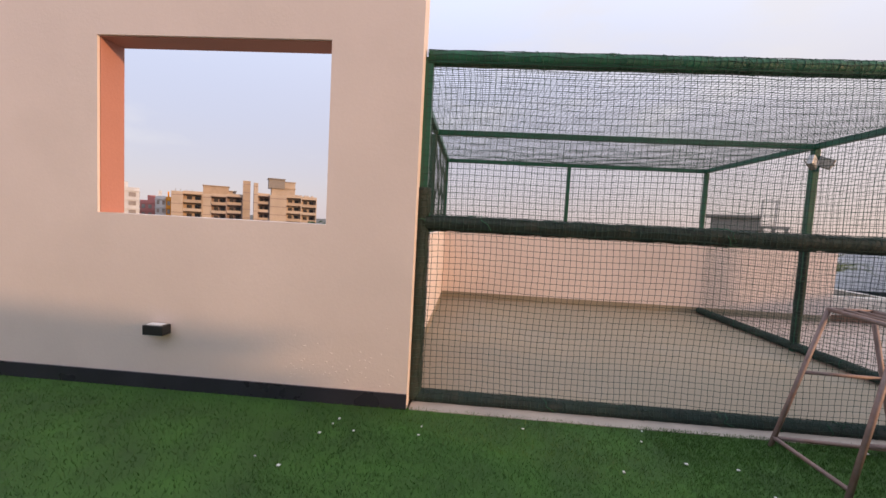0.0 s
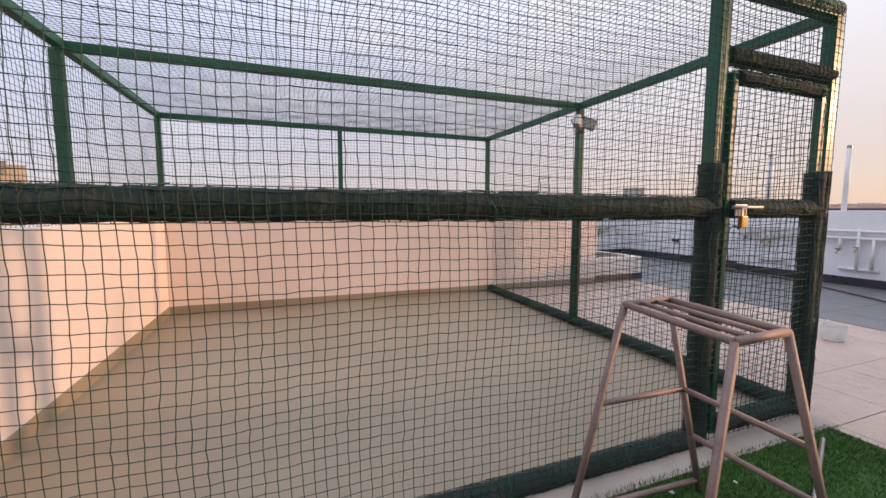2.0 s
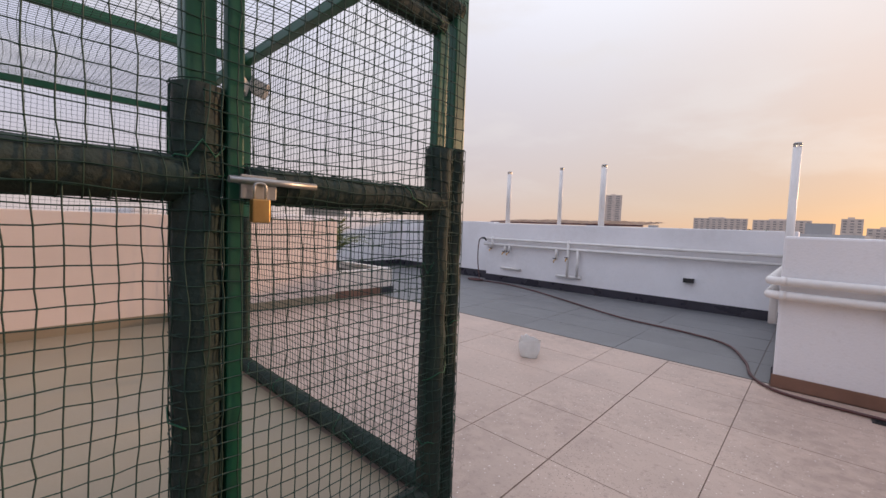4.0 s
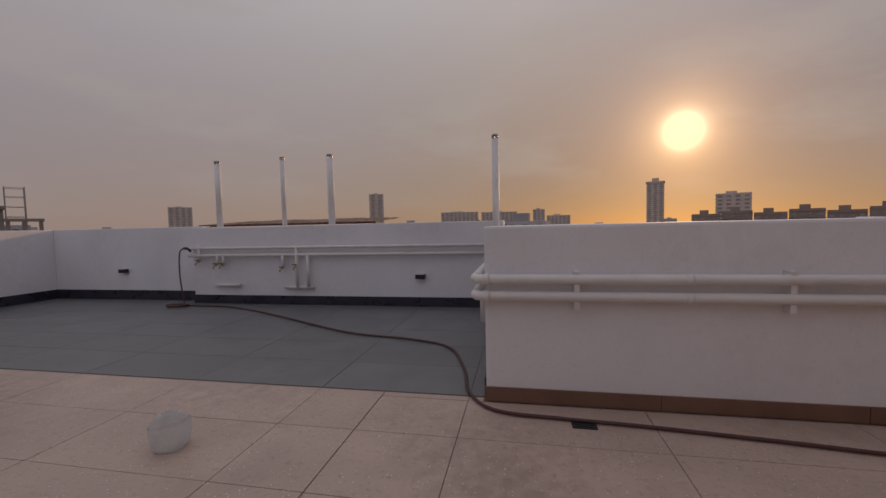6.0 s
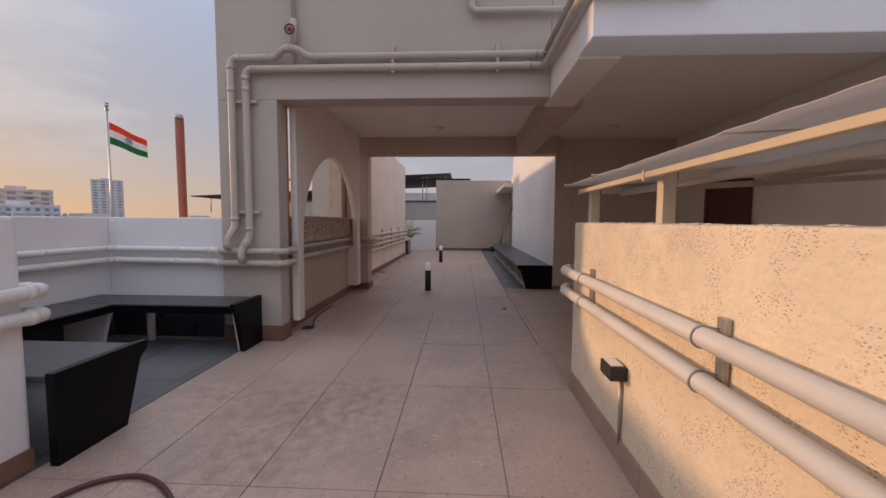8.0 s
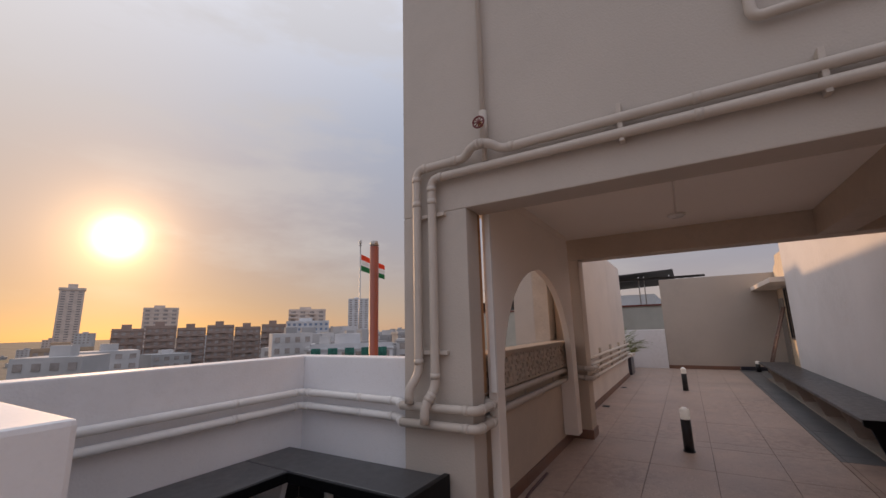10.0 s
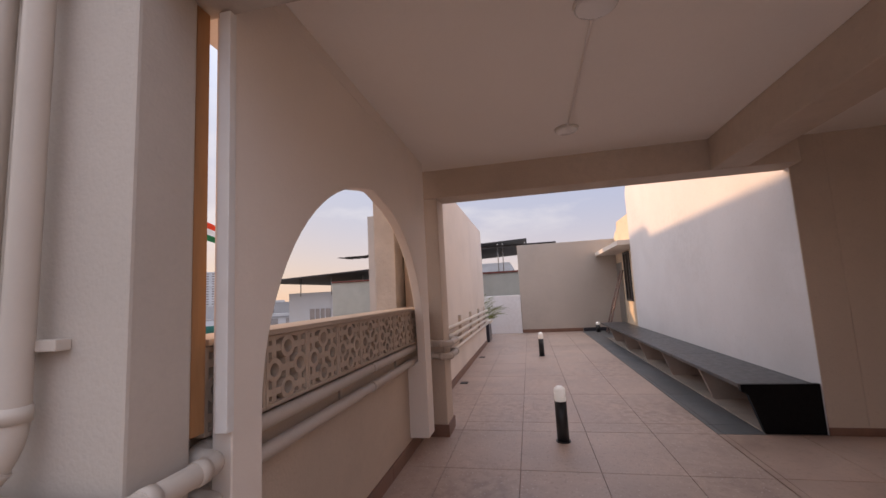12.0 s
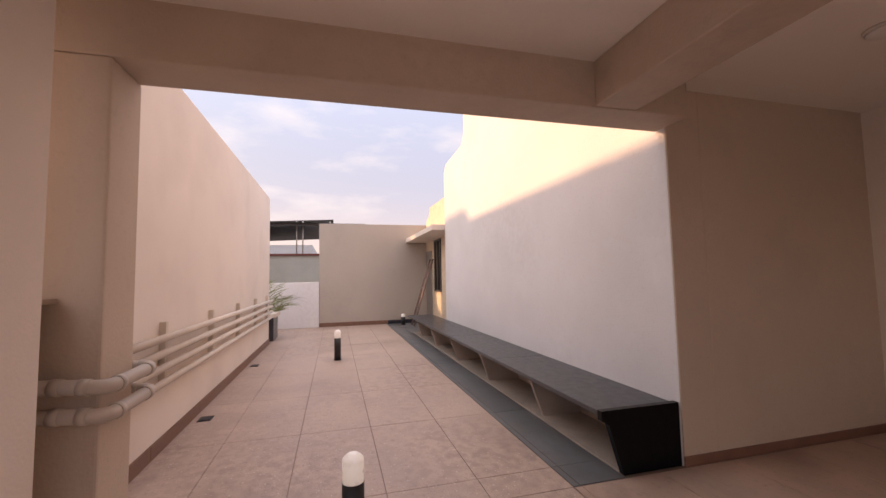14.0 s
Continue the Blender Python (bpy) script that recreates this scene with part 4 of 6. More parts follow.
for i, k in ((1, 0), (0, 1), (-1, 0), (0, -1)):
    annulus(bm, cc + i * q, cc + k * q, 0.052, 0.0305, 0.004, 0.066, 24)
    for o in (-1, 1):
        # from the ring out to the frame and in to the centre, then along to the plain crossings
        if k == 0:
            bar(bm, cc + i * q, cc + o * 0.042, cc + i * q, cc + o * edge, 0.030, 0.007, 0.063)
        else:
            bar(bm, cc + o * 0.042, cc + k * q, cc + o * edge, cc + k * q, 0.030, 0.006, 0.064)
    far_end, near_end = edge, q - 0.042
    for a, b in ((q + 0.042, far_end), (0.0, near_end)):
        bar(bm, cc + i * a, cc + k * a, cc + i * b, cc + k * b, 0.030, 0.0065 if k else 0.0055, 0.0645 if k else 0.0635)
# half rings against the frame
for i in (-1, 1):
    for k in (-1, 1):
        bar(bm, cc + i * (q + 0.034), cc + k * edge, cc + i * (q - 0.034), cc + k * edge, 0.022, 0.008, 0.062)
        bar(bm, cc + i * edge, cc + k * (q + 0.034), cc + i * edge, cc + k * (q - 0.034), 0.022, 0.009, 0.061)
first = part("screen_block", weld(bm), JAALI, screen)
first.location = (5.83, 3.63, 0.971)
for i in range(1, 8):
    ob = new("screen_block", first.data)
    ob.parent, ob.location = screen, (5.83 + i * S, 3.63, 0.971)
part("coping", box(bmesh.new(), 5.83, 8.726, 3.615, 3.85, 1.264, 1.288, 0.005), JAALI, screen)
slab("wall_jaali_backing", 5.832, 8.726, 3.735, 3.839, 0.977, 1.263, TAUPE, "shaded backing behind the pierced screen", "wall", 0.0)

# ceiling lamps
for x, y, size in ((8.02, 2.165, 0.88), (6.52, 2.165, 0.95), (8.03, -0.57, 0.9)):
    t = thing("ceiling_lamp", "round white opal ceiling lamp", "ceiling lamp", "ceiling lamps", at=(x, y, 2.71))
    part("base", cyl(bmesh.new(), 0, 0, -0.018, -0.001, 0.105 * size, 0.11 * size, 32), PALESHEET, t)
    bm = bmesh.new()
    bmesh.ops.create_uvsphere(bm, u_segments=28, v_segments=10, radius=0.098 * size)
    for v in bm.verts:
        v.co.z = -0.018 + min(0, v.co.z) * 0.30
    for f in bm.faces:
        f.smooth = True
    part("diffuser", bm, OPAL, t)
lead = thing("ceiling_conduit", "thin painted conduit on the passage ceiling", "conduit")
part("tube", sweep(bmesh.new(), [(5.84, 2.165, 2.701), (6.42, 2.165, 2.701), (7.93, 2.165, 2.701)], 0.009, 6), CEIL, lead)

# ---- lobby door, canopy ----
door = thing("door_1", "closed dark red-brown wooden door in the lobby wall", "door", kind="structure")
part("leaf", box(bmesh.new(), 7.05, 7.85, -1.985, -1.95, 0.012, 2.05, 0.004), DOORBROWN, door)
for x0, x1, z0, z1 in ((6.98, 7.05, 0, 2.12), (7.85, 7.92, 0, 2.12), (7.05, 7.85, 2.05, 2.12)):
    part("frame", box(bmesh.new(), x0, x1, -1.99, -1.93, z0 + 0.001, z1, 0.004), DOORBROWN, door)
part("handle", sweep(bmesh.new(), [(7.15, -1.95, 1.0), (7.15, -1.90, 1.0), (7.27, -1.90, 1.0)], 0.01, 8, 0.02), STEEL, door)

canopy = thing("shaft_canopy", "pale sheet canopy on short posts over the open shaft", "canopy")


def canopy_z(y):
    """Height of the sheet: it rises gently away from the passage."""
    return 1.496 + (1.0 - y) * 0.05


# corrugated sheets, each lapped over the next
for i in range(4):
    x0 = 0.98 + i * 0.905
    bm = bmesh.new()
    n = 18
    ys = (1.0, 0.55, -0.6, -1.9)
    grid = [[bm.verts.new((x0 + 0.93 * k / n, y + (0.003 * math.sin(k * 1.9 + i) if y == 1.0 else 0), canopy_z(y) + 0.001 * math.sin(k * math.pi / 2) + 0.0025 * (i % 2))) for k in range(n + 1)] for y in ys]
    for a, b in zip(grid, grid[1:]):
        for k in range(n):
            bm.faces.new((a[k], a[k + 1], b[k + 1], b[k]))
    bmesh.ops.recalc_face_normals(bm, faces=bm.faces)
    bmesh.ops.solidify(bm, geom=bm.faces[:], thickness=0.002)
    part("sheet", bm, CANOPYSHEET, canopy)
part("edge_rail", box(bmesh.new(), 1.02, 4.50, 0.885, 0.925, 1.437, 1.464, 0.004), YELLOWSTEEL, canopy, "pale yellow steel rail")
for y in (-0.35, -1.6):
    part("edge_rail", box(bmesh.new(), 1.02, 4.50, y, y + 0.04, canopy_z(y) - 0.052, canopy_z(y) - 0.012, 0.004), YELLOWSTEEL, canopy)
for x in (1.15, 2.24, 3.46, 4.47):
    part("post", box(bmesh.new(), x - 0.03, x + 0.03, 0.79, 0.85, 1.21, 1.474, 0.004), YELLOWSTEEL, canopy)
    part("bracket", box(bmesh.new(), x - 0.010, x + 0.010, 0.926, 0.930, 1.425, 1.472, 0.0015), YELLOWSTEEL, canopy, "small steel hanger on the rail")
    bm = bmesh.new()
    prism(bm, [(0.78, 1.43), (-1.85, 1.575), (-1.85, 1.615), (0.78, 1.47)], "x", x - 0.02, x + 0.02)
    part("rafter", bm, YELLOWSTEEL, canopy)
for x in (2.1, 3.9, 4.5):
    part("clip", sweep(bmesh.new(), [(x, 1.01, 1.487), (x + 0.005, 1.02, 1.502), (x + 0.02, 0.99, 1.506), (x + 0.05, 0.95, 1.50)], 0.004, 6), STEEL, canopy, "bent metal clip on the sheet edge")
part("gutter", sweep(bmesh.new(), [(1.02, 0.62, 1.44), (4.5, 0.62, 1.44)], 0.022, 8), PALESHEET, canopy)
shaft_wall = thing("shaft_post", "white painted post inside the open shaft", "post")
part("post", box(bmesh.new(), 3.02, 3.14, -0.20, -0.08, 0.0, 1.50, 0.006), WHITE, shaft_wall)

cap_pipe = thing("vent_pipe", "white vent pipe with a slotted dome cap through the canopy", "vent pipe", "vent pipes above the parapet", at=(2.96, 0.22, 0.0))
part("pipe", cyl(bmesh.new(), 0, 0, 0.0, 1.735, 0.055, 0.055, 20), PIPE, cap_pipe)
bm = cyl(bmesh.new(), 0, 0, 1.725, 1.775, 0.068, 0.066, 24)
for k in range(14):
    a = k * math.tau / 14
    sweep(bm, [(0.062 * math.cos(a), 0.062 * math.sin(a), 1.77), (0.056 * math.cos(a), 0.056 * math.sin(a), 1.81), (0.036 * math.cos(a), 0.036 * math.sin(a), 1.835)], 0.0055, 4)
cyl(bm, 0, 0, 1.83, 1.845, 0.042, 0.02, 20)
part("cap", bm, PIPE, cap_pipe, "white slotted dome cap")

# ---- planter, palms, bag ----
planter = thing("planter", "low cream masonry planter bed with dark soil", "planter")
for x0, x1, y0, y1 in ((-7.6, -5.47, 4.13, 4.25), (-5.59, -5.47, 3.01, 4.13), (-7.6, -7.48, 3.01, 4.13), (-7.48, -5.63, 3.01, 3.11)):
    part("rim_wall", box(bmesh.new(), x0, x1, y0, y1, 0, 0.43, 0.01), CREAM, planter)
part("soil", box(bmesh.new(), -7.48, -5.59, 3.11, 4.13, 0.0, 0.30), SOIL, planter)
part("skirting", box(bmesh.new(), -5.47, -5.456, 3.0, 4.0, 0, 0.11, 0.002), SKIRT, planter, "brown stone skirting")
part("skirting", box(bmesh.new(), -5.47, -5.456, 4.002, 4.27, 0, 0.11, 0.002), BLACKSKIRT, planter, "black stone skirting")


def palm(x, y, z, size, fronds, seed, pot=True):
    rnd = random.Random(seed)
    t = thing("potted_palm", "small feathery palm in a black plastic pot", "palm", "potted palms", at=(x, y, z))
    if pot:
        bm = cyl(bmesh.new(), 0, 0, 0, 0.24, 0.15, 0.21, 24)
        part("pot", bm, POTM, t)
        part("pot_rim", sweep(bmesh.new(), [(0.21 * math.cos(a), 0.21 * math.sin(a), 0.235) for a in [k * math.tau / 24 for k in range(25)]], 0.014, 6), POTM, t)
    for i in range(fronds):
        a = rnd.uniform(0, math.tau)
        lean, ln = rnd.uniform(0.25, 0.95), size * rnd.uniform(0.7, 1.1)
        pts = []
        for k in range(11):
            u = k / 10
            out, up = ln * lean * u ** 1.3, ln * (u - 0.55 * lean * u * u * u)
            pts.append(Vector((out * math.cos(a), out * math.sin(a), 0.2 + up)))
        bm = sweep(bmesh.new(), pts, lambda u: 0.008 * (1 - 0.8 * u), 5)
        for k in range(3, 11):
            p = pts[k]
            d = (pts[k] - pts[k - 1]).normalized()
            across = d.cross(Vector((0, 0, 1))).normalized()
            for sgn in (-1, 1):
                for sub in (0, 0.5):
                    base = p - d * sub * ln / 10
                    tip = base + (across * sgn * 0.8 + d * 0.7 + Vector((0, 0, rnd.uniform(-0.35, 0.1)))).normalized() * ln * rnd.uniform(0.24, 0.36) * (1.15 - 0.6 * abs(k / 10 - 0.55))
                    w = d * 0.012
                    midp = (base + tip) / 2 + Vector((0, 0, 0.01))
                    q1, q2, q3, q4 = bm.verts.new(base - w * 0.4), bm.verts.new(midp - w), bm.verts.new(tip), bm.verts.new(midp + w)
                    bm.faces.new((q1, q2, q3, q4))
        part("frond", bm, LEAFM, t)
    return t


palm(-6.15, 3.35, 0.30, 0.85, 20, 3)
palm(-6.7, 3.45, 0.30, 0.75, 14, 4)
palm(17.1, 4.05, 0.0, 1.25, 12, 5)
yard_box = thing("planter_box", "dark stone planter block beside the yard wall", "planter")
part("box", box(bmesh.new(), 16.2, 16.9, 3.75, 4.35, 0, 0.52, 0.01), BLACKSKIRT, yard_box)
part("cap", box(bmesh.new(), 16.15, 16.95, 3.70, 4.38, 0.52, 0.60, 0.008), CREAM, yard_box)

bag = thing("plastic_pot", "cut-open white plastic bottle standing on the tiles", "pot", at=(-1.875, 2.99, 0.0))
bm = bmesh.new()
rings = []
for j in range(9):
    u = j / 8
    ring = []
    for k in range(28):
        a = k * math.tau / 28 + 0.5
        # a cut-open square bottle: rounded square, wider above, with a ragged rim
        r = (0.082 + 0.022 * math.sin(min(1, u * 1.5) * 1.57)) * (1 + 0.10 * math.cos(4 * a) ** 3) * (1 + 0.03 * noise.noise((k * 1.3, j * 0.9, 2.0)))
        z = u * 0.165 + (0.022 * noise.noise((k * 0.7, 3, 3)) + 0.014 * math.cos(2 * a) if j == 8 else 0)
        ring.append(bm.verts.new((r * math.cos(a - 0.5), r * math.sin(a - 0.5), z)))
    rings.append(ring)
for a, b in zip(rings, rings[1:]):
    for k in range(28):
        bm.faces.new((a[k], a[(k + 1) % 28], b[(k + 1) % 28], b[k])).smooth = True
bm.faces.new(rings[0][::-1])
bmesh.ops.solidify(bm, geom=bm.faces[:], thickness=0.003)
part("shell", bm, BAGM, bag)

# ---- yard end: window, ladder, black sheet roof ----
wnd = thing("window_2", "narrow dark window in the sunlit recess wall", "window", kind="structure")
part("pane", box(bmesh.new(), 16.80, 17.35, -0.25, -0.244, 1.0, 2.3), GRANITE, wnd)
for x0, x1, z0, z1 in ((16.73, 16.80, 0.95, 2.35), (17.05, 17.10, 1.0, 2.3), (17.35, 17.42, 0.95, 2.35), (16.80, 17.35, 2.3, 2.35), (16.80, 17.35, 0.95, 1.0)):
    part("window_frame", box(bmesh.new(), x0, x1, -0.25, -0.215, z0, z1, 0.003), SKYGRANITE, wnd)
doorway = thing("door_2", "grey door beside the yard end wall", "door", kind="structure")
part("leaf", box(bmesh.new(), 17.75, 18.4, -0.25, -0.22, 0.01, 2.1, 0.004), STEEL, doorway)
ladder = thing("bamboo_ladder", "weathered wooden ladder leaning on the recess wall", "ladder")
for x in (17.45, 17.8):
    part("rail", sweep(bmesh.new(), [(x, 0.36, 0.02), (x + 0.01, 0.1, 0.9), (x, -0.2, 1.85)], 0.025, 8), RUSTY, ladder)
for k in range(6):
    u = 0.12 + k * 0.15
    part("rung", sweep(bmesh.new(), [(17.40, 0.36 - 0.56 * u, 1.85 * u), (17.85, 0.36 - 0.56 * u, 1.85 * u)], 0.016, 8), RUSTY, ladder)
DARKROOF = surf("black_roof_sheet", (0.05, 0.045, 0.043), 0.3, 0.6, 3, 40, 0.1)
BRICKRED = surf("dark_red_coping", (0.16, 0.05, 0.04), 0.2, 0.8, 3, 40, 0.2)
GREYWALL = surf("grey_green_wall", (0.42, 0.42, 0.38), 0.1, 0.8, 1.5, 40, 0.15, stain=(0.3, 0.3, 0.27), stain_amount=0.3)
nb = thing("neighbour_house", "neighbouring roof terrace with a black corrugated sheet roof", "house")
part("wall", box(bmesh.new(), 20.5, 32, -6.0, 11.0, GROUND, 0.0), GREYWALL, nb)
part("parapet", box(bmesh.new(), 21.0, 21.2, 2.4, 11.0, 0.0, 2.15), GREYWALL, nb)
part("coping", box(bmesh.new(), 20.95, 21.25, 2.35, 11.0, 2.15, 2.22, 0.01), BRICKRED, nb)
for i in range(7):
    bm = bmesh.new()
    y0 = 1.58 + i * 1.3
    rows = 12
    zz = 3.24 + 0.025 * (i % 2)
    vs = [[bm.verts.new((x, y0 + 1.35 * k / rows, zz + dz + 0.012 * math.sin(k * 2.1))) for k in range(rows + 1)] for x, dz in ((20.8, 0.0), (22.3, 0.05))]
    for k in range(rows):
        bm.faces.new((vs[0][k], vs[0][k + 1], vs[1][k + 1], vs[1][k]))
    bmesh.ops.solidify(bm, geom=bm.faces[:], thickness=0.02)
    part("roof_sheet", bm, DARKROOF, nb)
for y in (2.6, 3.5, 3.7, 5.0, 6.5):
    part("roof_post", sweep(bmesh.new(), [(21.1, y, 2.2), (21.1, y, 3.35)], 0.02, 6), STEEL, nb)
part("roof_beam", box(bmesh.new(), 20.9, 21.0, 1.4, 10.3, 3.18, 3.26), DARKROOF, nb)

drips = bmesh.new()
rnd = random.Random(5)
for i in range(90):
    x = rnd.uniform(1.0, 4.5)
    m = Matrix.Translation((x, 0.93 - rnd.uniform(0.0, 0.05), 1.231)) @ Matrix.Diagonal((rnd.uniform(0.006, 0.03), rnd.uniform(0.004, 0.012), rnd.uniform(0.002, 0.005), 1))
    bmesh.ops.create_icosphere(drips, subdivisions=1, radius=1, matrix=m)
tagged(part("mortar_drips", drips, PALESHEET), "white mortar crumbs along the wall top", "mortar", kind="stuff")
flecks = bmesh.new()
for i in range(45):
    y, z = rnd.uniform(-4.4, -3.6), 0.15 + abs(rnd.gauss(0, 0.18))
    m = Matrix.Translation((-0.8805, y, z)) @ Matrix.Diagonal((0.0025, rnd.uniform(0.004, 0.014), rnd.uniform(0.003, 0.009), 1))
    bmesh.ops.create_icosphere(flecks, subdivisions=1, radius=1, matrix=m)
tagged(part("plaster_flecks", flecks, PINKISH), "raised plaster flecks low on the cream wall", "plaster", kind="stuff")


# ---- netted cage ----
FX, MX, KX = -1.05, -3.26, -5.47
LY, DY, RY = -3.50, -0.10, 0.85
TZ = 2.47
cage = thing("sports_cage", "green steel cage clad in green sports netting", "cage")


def rail(name, a, b, w, material=None, label="", h=None):
    """A square tube from a to b along one axis."""
    h = h or w
    lo = [min(p, q) for p, q in zip(a, b)]
    hi = [max(p, q) for p, q in zip(a, b)]
    for k in range(3):
        if abs(hi[k] - lo[k]) < 1e-6:
            lo[k] -= (h if k == 2 else w) / 2
            hi[k] += (h if k == 2 else w) / 2
    return part(name, box(bmesh.new(), lo[0], hi[0], lo[1], hi[1], lo[2], hi[2], 0.006), material or GREENSTEEL, cage, label)


def padded(name, a, b, r, parent, seed):
    """A rail wrapped in foam and netting: lumpy, laced every few centimetres."""
    a, b = Vector(a), Vector(b)
    n = max(6, int((b - a).length / 0.035))
    rnd = random.Random(seed)
    bm = bmesh.new()
    d = (b - a).normalized()
    u = d.orthogonal().normalized()
    v = d.cross(u)
    rings = []
    for i in range(n + 1):
        p = a + (b - a) * i / n
        rr = r * (1 + 0.06 * noise.noise((i * 0.35, seed, 0)) - (0.05 if i % 6 == 0 else 0))
        off = (u * noise.noise((i * 0.2, seed, 4)) + v * noise.noise((i * 0.2, seed, 9))) * r * 0.07
        rings.append([bm.verts.new(p + off + (u * math.cos(k * math.tau / 12) + v * math.sin(k * math.tau / 12)) * rr * (1 + 0.07 * noise.noise((i * 0.5, k * 1.1, seed)))) for k in range(12)])
    for p, q in zip(rings, rings[1:]):
        for k in range(12):
            f = bm.faces.new((p[k], p[(k + 1) % 12], q[(k + 1) % 12], q[k]))
            f.smooth = True
    bm.faces.new(rings[0][::-1])
    bm.faces.new(rings[-1])
    pad = part(name, bm, PAD, parent, "dark foam padding laced with green net")
    lace = bmesh.new()
    # a tight square net round the padding: strands along it and hoops round it, with loose twine now and then
    hoops = max(3, int((b - a).length / 0.043))
    for h in range(hoops + 1):
        c, tilt = a + (b - a) * h / hoops, rnd.uniform(-0.25, 0.25)
        ring = [c + d * math.cos(k * math.tau / 12 + seed) * r * tilt + (u * math.cos(k * math.tau / 12) + v * math.sin(k * math.tau / 12)) * r * 1.07 for k in range(13)]
        sweep(lace, ring, 0.0019, 3)
    for k in range(9):
        t0 = k * math.tau / 9
        pts = [a + (b - a) * h / hoops + (u * math.cos(t0 + 0.10 * math.sin(h * 0.9 + k)) + v * math.sin(t0 + 0.10 * math.sin(h * 0.9 + k))) * r * 1.07 for h in range(hoops + 1)]
        sweep(lace, pts, 0.0019, 3)
    part("lacing", lace, NET, pad, "green net lacing", "stuff")
    twine = bmesh.new()
    for k in range(max(1, hoops // 9)):
        c, t0 = a + (b - a) * rnd.uniform(0.05, 0.95), rnd.uniform(0, math.tau)
        pts = [c + d * (w * 0.012 * rnd.uniform(0.4, 1.6)) + (u * math.cos(t0 + w * 0.45) + v * math.sin(t0 + w * 0.45)) * r * (1.10 + 0.05 * rnd.random()) for w in range(9)]
        sweep(twine, pts, 0.0024, 4)
    part("twine", twine, NETGREEN, pad, "loose ends of bright green twine", "stuff")
    return pad


# front frame
for y in (LY, DY, RY):
    rail("post", (FX, y, 0.03), (FX, y, TZ), 0.07)
rail("top_rail", (FX, LY, TZ), (FX, RY, TZ), 0.08)
rail("mid_rail", (FX, LY, 1.325), (FX, DY, 1.325), 0.06)
rail("bottom_rail", (FX, LY, 0.04), (FX, DY, 0.04), 0.05)
# depth frames
for y in (LY - 0.14, RY):
    rail("top_rail", (FX, y, TZ - 0.015), (KX, y, TZ - 0.015), 0.065)
for x in (MX, KX):
    rail("cross_rail", (x, LY - 0.14, TZ - 0.02), (x, RY, TZ - 0.02), 0.065)
rail("post", (MX, RY, 0.0), (MX, RY, TZ - 0.05), 0.07)
rail("post", (KX, RY, 1.24), (KX, RY, TZ - 0.05), 0.06)
rail("post", (KX, -1.48, 1.24), (KX, -1.48, TZ - 0.05), 0.06)
rail("post", (KX, LY - 0.14, 1.24), (KX, LY - 0.14, TZ - 0.05), 0.06)
rail("post", (MX, LY - 0.17, 1.20), (MX, LY - 0.17, TZ - 0.05), 0.07)
rail("bottom_rail", (FX, RY, 0.06), (KX + 0.16, RY, 0.06), 0.05)
# padding
padded("padding", (FX, LY, 0.03), (FX, LY, 1.57), 0.062, cage, 1)
padded("padding", (FX, LY, 1.325), (FX, DY, 1.325), 0.058, cage, 2)
padded("padding", (FX, LY, 0.045), (FX, DY, 0.045), 0.052, cage, 3)
padded("padding", (FX, DY, 0.03), (FX, DY, 1.555), 0.058, cage, 4)
padded("padding", (FX, RY, 0.03), (FX, RY, 1.55), 0.052, cage, 5)
padded("padding", (FX, RY, 0.06), (KX + 0.16, RY, 0.06), 0.05, cage, 6)
padded("net_wrap", (FX, LY, TZ + 0.005), (FX, RY, TZ + 0.005), 0.052, cage, 7).data.materials[0] = NETGREEN
padded("padding", (MX, RY, 0.02), (MX, RY, 1.25), 0.045, cage, 8)

# door
gate = part("door", box(bmesh.new(), FX + 0.01, FX + 0.05, DY + 0.055, DY + 0.095, 0.08, 2.02, 0.005), GREENSTEEL, cage, "netted cage door with a padlock")
for lo, hi in (((FX + 0.01, RY - 0.145, 0.08), (FX + 0.05, RY - 0.095, 2.02)), ((FX + 0.01, DY + 0.095, 1.97), (FX + 0.05, RY - 0.145, 2.02)), ((FX + 0.01, DY + 0.095, 0.08), (FX + 0.05, RY - 0.145, 0.14))):
    part("door_frame", box(bmesh.new(), lo[0], hi[0], lo[1], hi[1], lo[2], hi[2], 0.005), GREENSTEEL, gate)
rail("lintel", (FX, DY, 2.11), (FX, RY, 2.11), 0.06)
padded("padding", (FX + 0.03, DY + 0.10, 1.325), (FX + 0.03, RY - 0.10, 1.325), 0.05, gate, 11)
padded("padding", (FX + 0.03, RY - 0.11, 0.10), (FX + 0.03, RY - 0.11, 1.535), 0.05, gate, 12)
padded("padding", (FX + 0.03, DY + 0.1, 0.12), (FX + 0.03, RY - 0.12, 0.12), 0.05, gate, 13)
padded("padding", (FX, DY + 0.05, 2.11), (FX, RY, 2.11), 0.045, cage, 14).data.materials[0] = PAD
padded("padding", (FX + 0.03, DY + 0.1, 2.0), (FX + 0.03, RY - 0.12, 2.0), 0.036, gate, 15)
part("bolt", sweep(bmesh.new(), [(FX + 0.10, -0.06, 1.33), (FX + 0.10, 0.17, 1.33)], 0.009, 8), STEEL, gate, "steel sliding bolt")
part("lock_plate", box(bmesh.new(), FX + 0.088, FX + 0.094, -0.03, 0.06, 1.285, 1.345, 0.002), STEEL, gate)
padlock = part("padlock", box(bmesh.new(), FX + 0.095, FX + 0.118, -0.01, 0.035, 1.225, 1.285, 0.004), BRASS, gate, "brass padlock")
